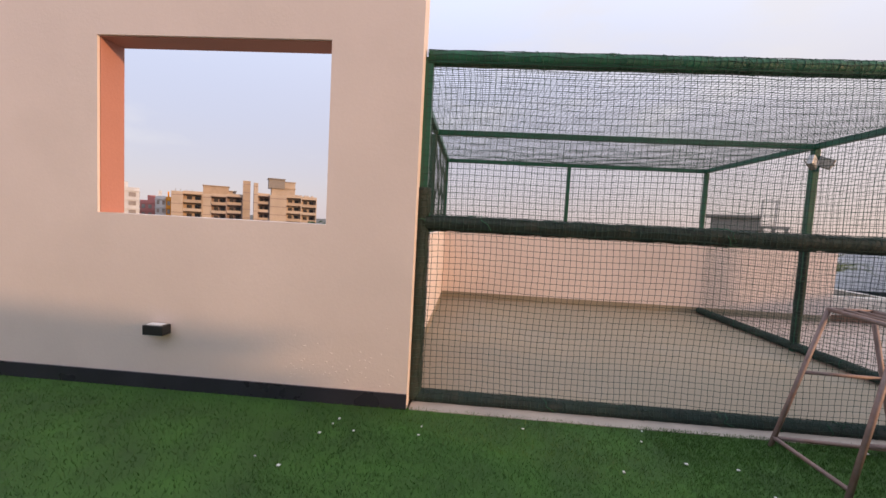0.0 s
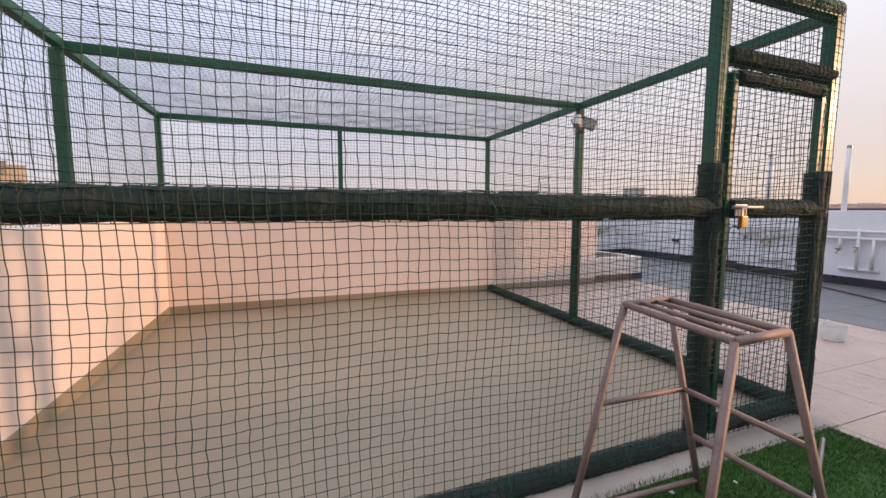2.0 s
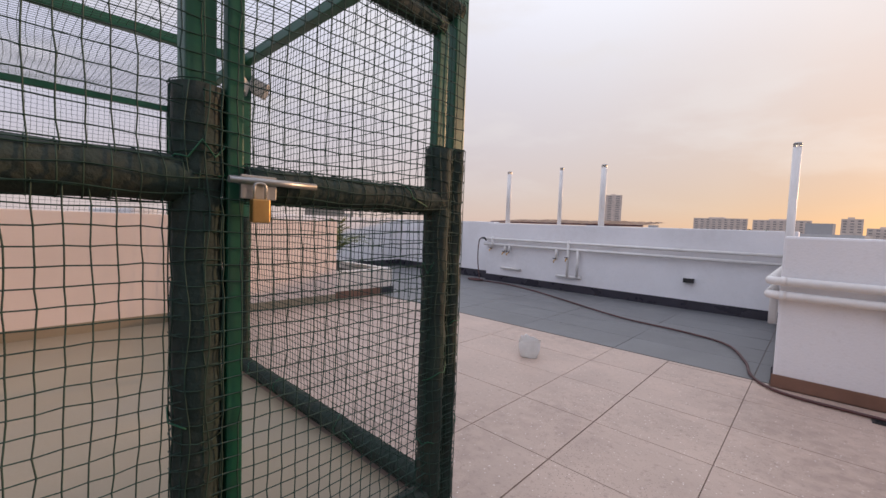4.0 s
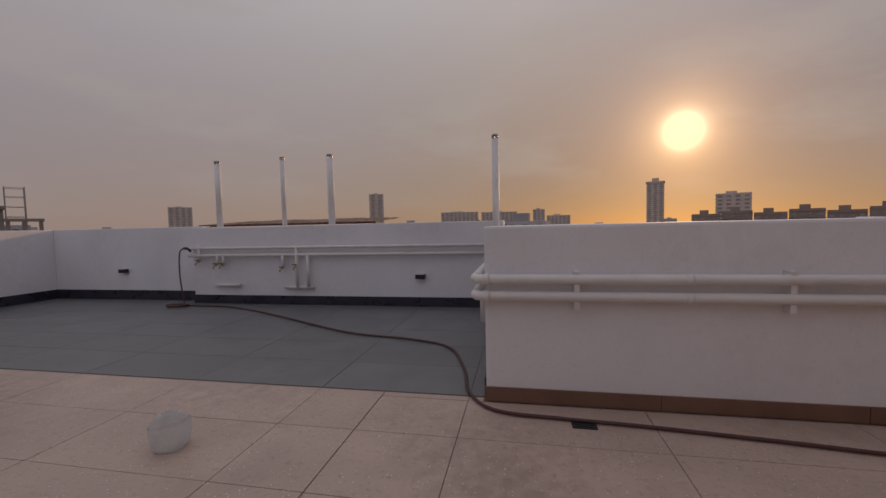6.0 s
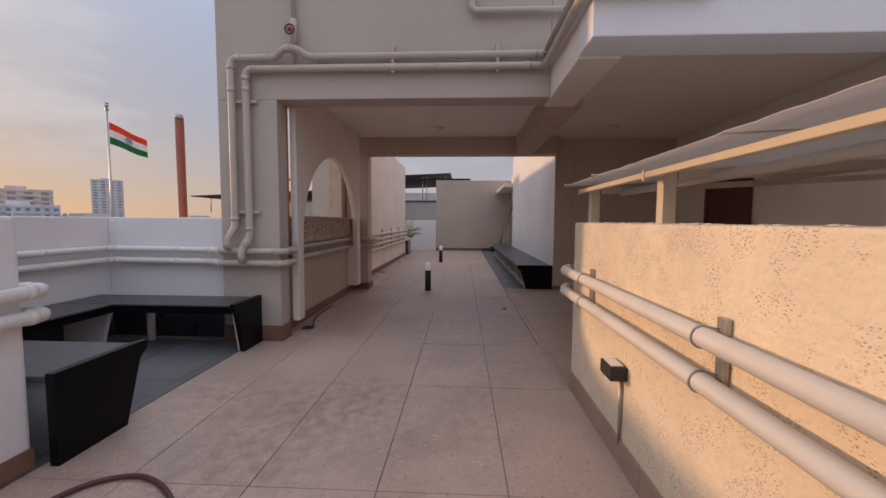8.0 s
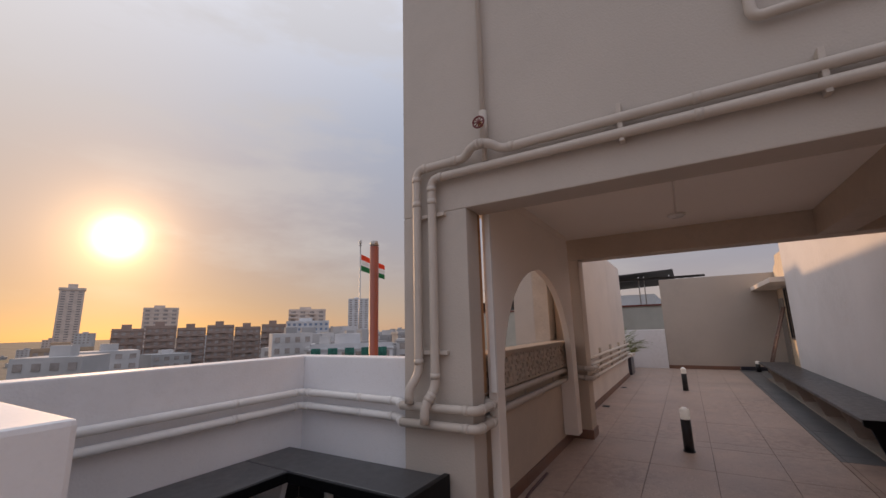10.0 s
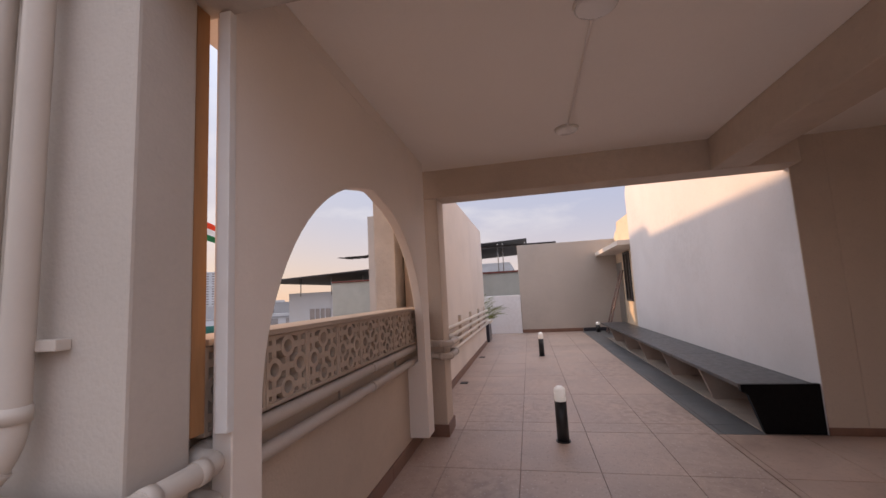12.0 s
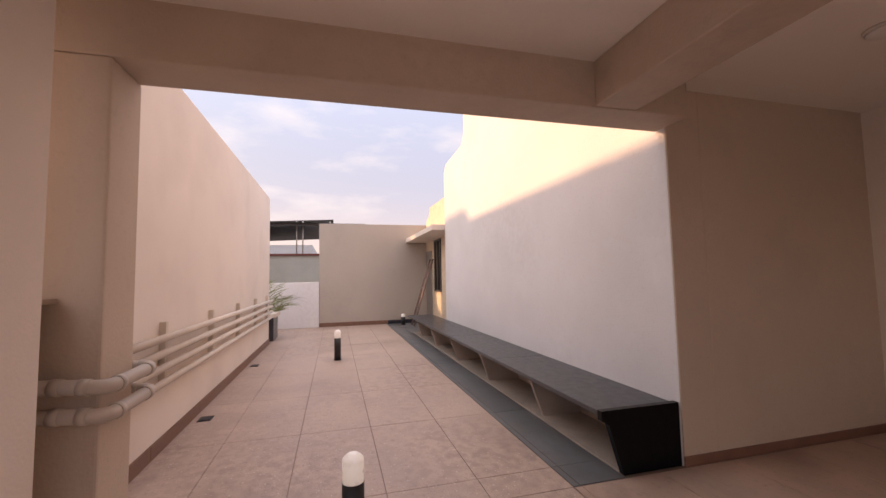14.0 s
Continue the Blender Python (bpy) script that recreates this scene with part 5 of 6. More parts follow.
part("shackle", sweep(bmesh.new(), [(FX + 0.106, -0.002, 1.28), (FX + 0.106, -0.002, 1.325), (FX + 0.106, 0.027, 1.325), (FX + 0.106, 0.027, 1.28)], 0.004, 6, 0.012), STEEL, padlock)

# flood lights on the middle post
for dy, tz in ((-0.06, 35), (0.08, -50)):
    fl = thing("flood_light", "small grey flood light fixed to the cage post", "flood light", "flood lights of the cage", at=(MX + 0.05, RY + dy, 2.26))
    fl.rotation_euler = (radians(-25), 0, radians(tz))
    part("housing", box(bmesh.new(), -0.03, 0.03, -0.075, 0.075, -0.06, 0.06, 0.008), STEEL, fl)
    part("glass", box(bmesh.new(), 0.031, 0.036, -0.062, 0.062, -0.047, 0.047), PALESHEET, fl)
    part("bracket", sweep(bmesh.new(), [(-0.03, -0.08, 0), (-0.06, -0.08, 0), (-0.06, 0.08, 0), (-0.03, 0.08, 0)], 0.006, 6), STEEL, fl)


def net(name, origin, u, v, lu, lv, cell, seed, parent, sag=0.02, thick=0.0016, knots=False, label="green knotted netting"):
    """Netting: strands both ways that wander a little, all as thin square tubes."""
    nu, nv = max(2, round(lu / cell)), max(2, round(lv / cell))
    o, u, v = np.array(origin, float), np.array(u, float), np.array(v, float)
    w = np.cross(u, v)
    gi, gj = np.meshgrid(np.arange(nu + 1), np.arange(nv + 1), indexing="ij")
    rs = np.random.RandomState(seed)
    ph = rs.uniform(0, 6.28, 12)
    edge = np.minimum(np.minimum(gi, nu - gi) / 3.0, np.minimum(gj, nv - gj) / 3.0).clip(0, 1)
    du = 0.17 * cell * (np.sin(gj * 0.23 + ph[0]) + 0.6 * np.sin(gi * 0.31 + gj * 0.11 + ph[1])) * edge + rs.normal(0, 0.035, gi.shape) * cell
    dv = 0.17 * cell * (np.sin(gi * 0.19 + ph[2]) + 0.6 * np.sin(gj * 0.27 - gi * 0.08 + ph[3])) * edge + rs.normal(0, 0.035, gi.shape) * cell
    dw = sag * (np.sin(gi / nu * math.pi) * np.sin(gj / nv * math.pi)) + 0.006 * np.sin(gi * 0.4 + ph[4]) * np.sin(gj * 0.37 + ph[5]) * edge
    P = o + (gi * lu / nu + du)[..., None] * u + (gj * lv / nv + dv)[..., None] * v + dw[..., None] * w
    verts, faces = [], []

    def strands(Q, side):
        n, m, _ = Q.shape
        base = sum(len(a) for a in verts)
        ring = np.stack([Q + side * thick, Q + w * thick, Q - side * thick, Q - w * thick], 2)
        verts.append(ring.reshape(-1, 3))
        i, j, k = np.meshgrid(np.arange(n), np.arange(m - 1), np.arange(4), indexing="ij")
        a = base + (i * m + j) * 4 + k
        b = base + (i * m + j) * 4 + (k + 1) % 4
        faces.append(np.stack([a, b, b + 4, a + 4], -1).reshape(-1, 4))

    strands(P, u)
    strands(P.transpose(1, 0, 2), v)
    ob = mesh_of(name, np.concatenate(verts).tolist(), np.concatenate(faces).tolist(), NET, parent, label, "stuff")
    if knots:
        Q = P.reshape(-1, 3)
        s = thick * 2.4
        offs = np.array([u, v, -u, -v, w, -w]) * s
        kv = (Q[:, None, :] + offs[None]).reshape(-1, 3)
        tri = np.array([[0, 1, 4], [1, 2, 4], [2, 3, 4], [3, 0, 4], [1, 0, 5], [2, 1, 5], [3, 2, 5], [0, 3, 5]])
        kf = (np.arange(len(Q))[:, None, None] * 6 + tri[None]).reshape(-1, 3)
        mesh_of("knot", kv.tolist(), kf.tolist(), NET, ob, "", "stuff")
    return ob


CELL = 0.042
net("front_net", (FX + 0.035, LY, 0.06), (0, 1, 0), (0, 0, 1), DY - LY, TZ - 0.06, CELL, 1, cage, 0.03, knots=True)
net("door_net", (FX + 0.055, DY, 0.06), (0, 1, 0), (0, 0, 1), RY - DY, TZ - 0.06, CELL, 2, cage, 0.01, 0.0019, True)
net("side_net", (FX, RY + 0.03, 0.06), (-1, 0, 0), (0, 0, 1), FX - KX, TZ - 0.06, CELL, 3, cage, -0.02, 0.0019, True)
net("side_net", (FX, LY - 0.14, 1.2), (-1, 0, 0), (0, 0, 1), FX - KX, TZ - 1.2, CELL, 4, cage, 0.02)
net("back_net", (KX, LY - 0.14, 1.22), (0, 1, 0), (0, 0, 1), RY - LY + 0.14, TZ - 1.22, CELL, 5, cage, 0.02)
net("roof_net", (FX, LY - 0.1, TZ - 0.0), (-1, 0, 0), (0, 1, 0), FX - KX, RY - LY + 0.1, CELL, 6, cage, 0.07)

# ---- step stool ----
stool = thing("step_stool", "tall rusty iron work stool with a slatted top on the turf", "stool")
TOP = [(-0.84, -0.86), (-0.84, -0.60), (-0.35, -0.66), (-0.34, -0.93)]
FEET = [(-0.80, -1.15), (-0.76, -0.44), (-0.27, -0.40), (-0.28, -1.14)]
ztop = 0.915
corner = [Vector((x, y, ztop)) for x, y in TOP]
for i in range(4):
    a, b = corner[i], corner[(i + 1) % 4]
    part("top_frame", sweep(bmesh.new(), [a, b], 0.016, 4), RUSTY, stool)
for k in (1, 2):
    u = k / 3
    a, b = corner[0] * (1 - u) + corner[1] * u, corner[3] * (1 - u) + corner[2] * u
    part("slat", sweep(bmesh.new(), [a, b], 0.011, 4), RUSTY, stool)
for (fx, fy), c in zip(FEET, corner):
    part("leg", sweep(bmesh.new(), [(fx, fy, 0.012), c], 0.0145, 4), RUSTY, stool)


def on_leg(i, z):
    f, c = Vector((*FEET[i], 0.012)), corner[i]
    return f + (c - f) * (z / ztop)


for i, j, z in ((0, 1, 0.50), (1, 2, 0.50), (1, 2, 0.28), (2, 3, 0.30), (0, 3, 0.06), (0, 1, 0.06)):
    part("stretcher", sweep(bmesh.new(), [on_leg(i, z), on_leg(j, z)], 0.013, 4), RUSTY, stool)
rod = thing("steel_rod", "thin pale metal rod lying on the turf", "rod")
part("rod", sweep(bmesh.new(), [(-0.80, 0.60, 0.03), (-0.45, -0.20, 0.03)], 0.012, 6), STEEL, rod)

# turf blades
rs = np.random.RandomState(7)
N = 150000
bx = rs.uniform(-0.9, 3.1, N)
by = np.where(rs.uniform(0, 1, N) < 0.75, rs.uniform(-4.2, 0.83, N), rs.uniform(-7.4, -4.2, N))
bx = np.where((bx > 0.93) & (by > -1.92), -0.9 + np.mod(bx + 0.9, 1.83), bx)
ang, hgt = rs.uniform(0, 6.283, N), rs.uniform(0.012, 0.026, N)
lean = rs.normal(0, 0.009, (N, 2))
base = np.stack([bx, by, np.full(N, 0.011)], 1)
side_v = np.stack([np.cos(ang), np.sin(ang), np.zeros(N)], 1) * 0.0022
tip = base + np.stack([lean[:, 0], lean[:, 1], hgt], 1)
verts = np.stack([base - side_v, base + side_v, tip], 1).reshape(-1, 3)
faces = np.arange(N * 3).reshape(-1, 3)
tagged(mesh_of("turf_blades", verts.tolist(), faces.tolist(), BLADE), "short green artificial grass blades", "turf", kind="stuff")
scraps = np.random.RandomState(9)
bm = bmesh.new()
for i in range(34):
    x, y = scraps.uniform(-0.85, 0.6), scraps.uniform(-4.5, 0.6)
    box(bm, x, x + scraps.uniform(0.006, 0.02), y, y + scraps.uniform(0.006, 0.02), 0.022, 0.027)
tagged(part("litter_scraps", bm, BAGM), "small pale paint scraps scattered on the turf", "litter", kind="stuff")


# ---- the city ----
def wallmat(name, c):
    return surf(name, c, 0.12, 0.85, 0.15, 2.0, 0.0, stain=tuple(k * 0.6 for k in c), stain_amount=0.4, stain_scale=0.25)


# tower grey made paler and warmer, with the sunset haze in its colour
B_HAZEGREY = wallmat("tower_grey_hazed", (0.66, 0.55, 0.48))
B_WHITE = wallmat("house_white", (0.62, 0.62, 0.63))
B_BEIGE = wallmat("block_beige", (0.46, 0.34, 0.24))
B_BROWN = wallmat("block_brown", (0.34, 0.25, 0.21))
B_BLUE = surf("blue_grey_glazing", (0.20, 0.27, 0.38), 0.2, 0.25, 0.3, 3, 0.0)
B_PINK = wallmat("house_pink", (0.55, 0.22, 0.20))
SITENET = surf("teal_site_net", (0.05, 0.22, 0.17), 0.2, 0.8, 0.6, 8, 0.0)
B_ORANGE = wallmat("house_orange", (0.72, 0.30, 0.04))
B_CONC = wallmat("raw_concrete", (0.30, 0.26, 0.22))
# near black: the shade inside the balcony openings is painted on their panes
OPENINGSHADE = surf("shaded_balcony_opening", (0.05, 0.045, 0.045), 0.3, 0.3, 0.3, 3, 0.0)
B_CREAM = wallmat("block_cream", (0.52, 0.41, 0.31))
# window panes lightened so that their colour holds the distance haze
HAZEGLASS = surf("haze_paled_window", (0.34, 0.30, 0.28), 0.3, 0.15, 0.3, 3, 0.0)


def tower(label, x, y, w, d, top, turn, material, floors=12, cols=4, balcony=False, crown=0, base=GROUND, category="building", glass=None):
    """A block of flats: body, floor bands, windows (each a part), roof huts."""
    t = thing("apartment_building", label, category, at=(x, y, 0))
    t.rotation_euler = (0, 0, radians(turn))
    part("wall", box(bmesh.new(), -w / 2, w / 2, -d / 2, d / 2, base, top), material, t)
    fh = 3.1
    pane = bmesh.new()
    ww = w / cols * 0.5
    box(pane, -ww / 2, ww / 2, -0.12, 0.1, 0, 1.5)
    pm = bpy.data.meshes.new("window")
    pane.to_mesh(pm)
    pane.free()
    pm.materials.append(glass or HAZEGLASS)
    dw = d / max(2, cols - 1) * 0.5
    bands = bmesh.new()
    for f in range(floors):
        z = top - (f + 1) * fh + 0.9
        for c in range(cols):
            ob = new("window", pm)
            ob.parent, ob.location = t, (-w / 2 + w * (c + 0.5) / cols, -d / 2, z)
        for c in range(2):
            ob = new("window", pm)
            ob.parent, ob.location, ob.rotation_euler = t, (w / 2, -d / 2 + d * (c + 0.5) / 2, z), (0, 0, math.pi / 2)
            ob = new("window", pm)
            ob.parent, ob.location, ob.rotation_euler = t, (-w / 2, -d / 2 + d * (c + 0.5) / 2, z), (0, 0, math.pi / 2)
        box(bands, -w / 2 - 0.25, w / 2 + 0.25, -d / 2 - 0.25, d / 2 + 0.25, z + 1.9, z + 2.15)
        if balcony:
            for c in range(0, cols, 2):
                xx = -w / 2 + w * (c + 0.5) / cols
                box(bands, xx - w / cols * 0.45, xx + w / cols * 0.45, -d / 2 - 1.5, -d / 2, z - 1.0, z - 0.8)
                box(bands, xx - w / cols * 0.45, xx + w / cols * 0.45, -d / 2 - 1.5, -d / 2 - 1.38, z - 0.8, z + 0.15)
    part("balcony" if balcony else "floor_band", bands, material, t)
    hut = bmesh.new()
    box(hut, -w * 0.22, w * 0.1, -d * 0.2, d * 0.3, top, top + 3.0)
    box(hut, -w / 2, w / 2, -d / 2, -d / 2 + 0.2, top, top + 1.0)
    box(hut, -w / 2, -w / 2 + 0.2, -d / 2, d / 2, top, top + 1.0)
    if crown:
        box(hut, -w * 0.55, w * 0.55, -d * 0.55, d * 0.55, top + 1, top + 1 + crown * 0.3)
        box(hut, -w * 0.2, w * 0.2, -d * 0.2, d * 0.2, top, top + crown)
    part("roof_hut", hut, material, t)
    return t


def at(yaw, dist):
    return 1.0 - math.sin(radians(yaw)) * dist, 1.5 + math.cos(radians(yaw)) * dist


def far(yaw0, yaw1, dist, el, label, material, **kw):
    ym = (yaw0 + yaw1) / 2
    x, y = at(ym, dist)
    w = 2 * dist * math.tan(radians(abs(yaw1 - yaw0) / 2)) * kw.pop("wide", 0.92)
    return tower(label, x, y, w, kw.pop("deep", w * 0.8), 1.3 + dist * math.tan(radians(el)), ym, material, **kw)


far(-15.7, -17.8, 700, 4.7, "pale slim tower against the sunset", B_HAZEGREY, floors=24, cols=3, crown=9)
far(-22.9, -26.5, 400, 2.9, "grey office block with stepped roof", B_HAZEGREY, floors=9, cols=4)
far(-38.5, -43.4, 350, 2.65, "grey flats with roof terraces", B_HAZEGREY, floors=8, cols=4, balcony=True)
far(-38.3, -43.9, 300, 1.15, "white flats with blue glazing", B_WHITE, floors=8, cols=8, glass=B_BLUE)
far(-46.1, -49.0, 590, 4.1, "tall white apartment tower behind the flag", B_WHITE, floors=18, cols=4)
far(19.3, 21.4, 750, 4.6, "slim grey tower block", B_HAZEGREY, floors=16, cols=2, deep=20)
far(42.8, 45.4, 960, 2.9, "pair of grey tower blocks", B_HAZEGREY, floors=14, cols=4)
far(0.5, 5.7, 700, 1.75, "long low housing slab", B_HAZEGREY, floors=5, cols=9)
far(5.9, 11.4, 720, 1.85, "long low housing slab", B_HAZEGREY, floors=5, cols=9)
far(-1.5, -3.2, 650, 2.0, "small grey block of flats", B_HAZEGREY, floors=5, cols=3)
far(-3.3, -6.6, 650, 1.1, "low grey row of flats", B_HAZEGREY, floors=4, cols=6)
for k in range(6):
    far(-20.6 - k * 3.0, -23.4 - k * 3.0, 250, 0.55 + 0.25 * (k % 2), "brown five-storey flats with balconies", B_BROWN, floors=6, cols=4, balcony=True, wide=1.0, deep=12)
far(-14.5, -19.5, 230, -1.2, "low pale green flats", B_BEIGE, floors=4, cols=6, balcony=True, deep=12)


def window_flats():
    """Low apartment block with deep balconies, stair shafts and roof huts, south-west of the terrace."""
    dist, ox, oy = 170.0, 1.83, -3.14
    t = thing("apartment_building", "sunlit beige apartment block with deep shaded balconies", "building", at=(ox - math.sin(radians(120)) * dist, oy + math.cos(radians(120)) * dist, 0))
    t.rotation_euler = (0, 0, radians(120))

    def px(yaw):
        return -math.tan(radians(yaw - 120)) * dist

    def ht(el):
        return 1.33 + dist * math.tan(radians(el))

    # plain shafts
    for y0, y1, e, m, front in ((128.05, 126.9, 2.05, B_CREAM, 1.2), (124.9, 124.0, 1.95, B_CREAM, 0.6), (120.55, 119.7, 3.9, B_BEIGE, 1.6), (119.3, 118.8, 3.75, B_CREAM, 1.4), (117.4, 115.4, 2.35, B_CREAM, 1.8)):
        part("stair_shaft", box(bmesh.new(), px(y0), px(y1), -front, 9, GROUND, ht(e), 0.05), m, t)
        for k in range(5):
            part("shaft_band", box(bmesh.new(), px(y0) - 0.05, px(y1) + 0.05, -front - 0.06, -front, ht(e) - 1.4 - k * 3.1, ht(e) - 1.15 - k * 3.1), B_BROWN, t)
    # balcony bays
    for y0, y1, e, m in ((126.9, 124.9, 1.85, B_BEIGE), (124.0, 122.3, 1.75, B_BROWN), (122.3, 120.55, 1.85, B_BROWN), (118.8, 117.4, 2.2, B_BROWN), (115.4, 113.5, 2.25, B_CREAM), (113.5, 111.6, 2.15, B_CREAM)):
        a, b, top = px(y0), px(y1), ht(e)
        part("wall", box(bmesh.new(), a, b, 1.8, 9, GROUND, top), m, t)
        part("roof_slab", box(bmesh.new(), a - 0.1, b + 0.1, -1.0, 9, top - 0.25, top), m, t)
        part("roof_parapet", box(bmesh.new(), a, b, -0.3, -0.1, top, top + 0.9), B_CREAM, t)
        part("pier", box(bmesh.new(), b - 0.35, b, -0.9, 1.8, GROUND, top - 0.25), m, t)
        for f in range(5):
            z = top - 3.1 * (f + 1)
            slab_ = part("balcony", box(bmesh.new(), a + 0.05, b - 0.36, -0.95, 1.8, z - 0.15, z), m, t)
            part("balustrade", box(bmesh.new(), a + 0.05, b - 0.36, -0.95, -0.82, z, z + 0.95), B_CREAM if f % 2 else B_BEIGE, slab_)
            for k in range(2):
                xx = a + (b - a) * (0.15 + 0.42 * k)
                part("window", box(bmesh.new(), xx, xx + (b - a) * 0.26, 1.74, 1.82, z + 0.1, z + 2.2), OPENINGSHADE, t)
    # roof huts and tanks
    for y0, y1, e0, e1, m, d0 in ((124.95, 122.2, 1.8, 3.0, B_BEIGE, 2), (122.2, 121.4, 1.8, 2.5, B_CREAM, 2.5), (117.55, 115.6, 3.3, 4.5, B_CONC, 0.5), (117.2, 114.3, 2.3, 3.4, B_CREAM, 1.2), (115.6, 114.3, 3.3, 4.2, B_CREAM, 1.0)):
        hut_ = part("roof_hut", box(bmesh.new(), px(y0), px(y1), d0, 8, ht(e0), ht(e1), 0.05), m, t)
        part("hut_roof", box(bmesh.new(), px(y0) - 0.3, px(y1) + 0.3, d0 - 0.4, 8.3, ht(e1), ht(e1) + 0.2), m, hut_)
    for k, yaw in enumerate((114.0, 113.5, 113.0, 112.6, 112.1)):
        part("water_tank", cyl(bmesh.new(), px(yaw), 1.5 + k % 2, ht(2.2), ht(2.2) + 1.3, 0.6, 0.5, 12), B_CREAM, t)
    for yaw in (127.7, 127.2, 126.6, 126.0):
        part("post", box(bmesh.new(), px(yaw) - 0.06, px(yaw) + 0.06, 0.5, 0.62, ht(1.9), ht(2.35)), B_CONC, t)


window_flats()


def far_from(yaw0, yaw1, dist, el, label, material, **kw):
    ym = (yaw0 + yaw1) / 2
    w = 2 * dist * math.tan(radians(abs(yaw1 - yaw0) / 2))
    return tower(label, 1.83 - math.sin(radians(ym)) * dist, -3.14 + math.cos(radians(ym)) * dist, w, 8, 1.33 + dist * math.tan(radians(el)), ym, material, **kw)


far_from(133.6, 131.1, 185, 1.7, "white house with shaded windows", B_WHITE, floors=4, cols=2)
far_from(131.0, 128.6, 200, 0.45, "low house with a red wall", B_PINK, floors=3, cols=4)
far_from(129.6, 128.6, 190, 1.0, "small white stair head above the low house", B_WHITE, floors=3, cols=2)
far_from(128.58, 128.07, 188, 0.95, "narrow bright orange house front", B_ORANGE, floors=3, cols=1)
# raw concrete stair hut with a water tank frame
hut = thing("concrete_hut", "unfinished concrete roof hut with a steel frame tower", "building", at=(*at(61.2, 60), 0))
hut.rotation_euler = (0, 0, radians(60))
part("wall", box(bmesh.new(), -2.9, 2.0, -2, 2, GROUND, 3.9), B_CONC, hut)
part("roof", box(bmesh.new(), -3.5, 2.1, -2.4, 2.4, 3.9, 4.2), B_CONC, hut)
bm = bmesh.new()
for x in (2.1, 3.2, 4.4):
    box(bm, x, x + 0.3, -2, -1.7, 1.0, 2.7)
box(bm, 2.0, 4.8, -2.1, -1.6, 2.7, 3.0)
box(bm, 2.0, 4.8, -2.1, 2, GROUND, 1.6)
part("parapet_frame", bm, B_CONC, hut)
for x in (2.2, 3.6):
    for y in (-1.0, 0.4):
        part("mast_leg", box(bmesh.new(), x - 0.04, x + 0.04, y - 0.04, y + 0.04, 1.6, 6.2), STEEL, hut)
for z in (3.2, 4.2, 5.2, 6.1):
    part("mast_brace", sweep(bmesh.new(), [(2.2, -1.0, z), (3.6, -1.0, z), (3.6, 0.4, z), (2.2, 0.4, z), (2.2, -1.0, z)], 0.03, 4), STEEL, hut)

# white house with sheet roofs beyond the arch
house = thing("white_house", "white neighbouring house with grey sheet roofs", "house")
part("wall", box(bmesh.new(), 25.0, 36.0, 5.0, 15.7, GROUND, 1.9), B_WHITE, house)
part("upper_wall", box(bmesh.new(), 27.0, 34.0, 3.5, 11.0, 1.75, 3.0), B_WHITE, house)
for y0, y1, x0, z in ((9.0, 17.2, 23.8, 2.55), (2.5, 10.6, 26.2, 3.75)):
    bm = bmesh.new()
    prism(bm, [(y0, z + 0.35), (y1, z), (y1, z + 0.05), (y0, z + 0.40)], "x", x0, x0 + 9)
    part("sheet_roof", bm, DARKROOF, house, "grey corrugated sheet roof")
bm = bmesh.new()
prism(bm, [(7.0, 0.35), (14.2, -0.05), (14.2, 0.0), (7.0, 0.42)], "x", 23.4, 25.0)
part("awning", bm, SHEET, house, "rusty sheet awning")
part("terrace_wall", box(bmesh.new(), 24.0, 25.0, 5.0, 10.6, -3.0, 0.3), B_PINK, house, "pink painted terrace wall")
for y in (8.2, 11.6, 13.2):
    w_ = part("window", box(bmesh.new(), 24.93, 24.99, y, y + 1.2, -0.35, 1.0), HAZEGLASS, house)
    for k in range(3):
        part("window_bar", box(bmesh.new(), 24.90, 24.93, y + 0.25 + k * 0.3, y + 0.29 + k * 0.3, -0.35, 1.0), B_WHITE, w_)
for y in (9.2, 11.0, 12.8, 14.6, 16.4):
    part("roof_post", sweep(bmesh.new(), [(24.4, y, 1.7), (24.4, y, 2.65)], 0.03, 5), STEEL, house)

# low building draped with green building-site net
draped = tower("low unfinished block draped in green site netting", *at(-47.2, 95), 17, 8, -2.2, -47.2, B_WHITE, floors=3, cols=6)
for k in range(5):
    x0 = -8.3 + k * 3.4
    bm = bmesh.new()
    n = 10
    rows_ = [[bm.verts.new((x0 + 1.9 * q_ / n, -4.35 - 0.10 * math.sin(q_ * 1.7 + k + z), z)) for q_ in range(n + 1)] for z in (-2.1, -3.6, -5.2, -7.0)]
    for a, b in zip(rows_, rows_[1:]):
        for q_ in range(n):
            bm.faces.new((a[q_], a[q_ + 1], b[q_ + 1], b[q_])).smooth = True
    bmesh.ops.solidify(bm, geom=bm.faces[:], thickness=0.02)
    part("site_net", bm, SITENET, draped, "hanging teal green site net")

# tricolour flag on its mast
fx, fy = at(-47.9, 150)
mast = thing("flag_mast", "tall steel flag mast with a saffron, white and green flag", "flag", at=(fx, fy, 0))
mast.rotation_euler = (0, 0, radians(-47.9))
part("mast", cyl(bmesh.new(), 0, 0, GROUND, 33.0, 0.45, 0.20, 12), STEEL, mast)
bm = bmesh.new()
for z in (32.0, 32.9, 33.6):
    cyl(bm, 0, 0, z, z + 0.25, 0.55, 0.55, 12)
cyl(bm, 0, 0, 33.0, 34.6, 0.08, 0.02, 8)
part("finial", bm, STEEL, mast)
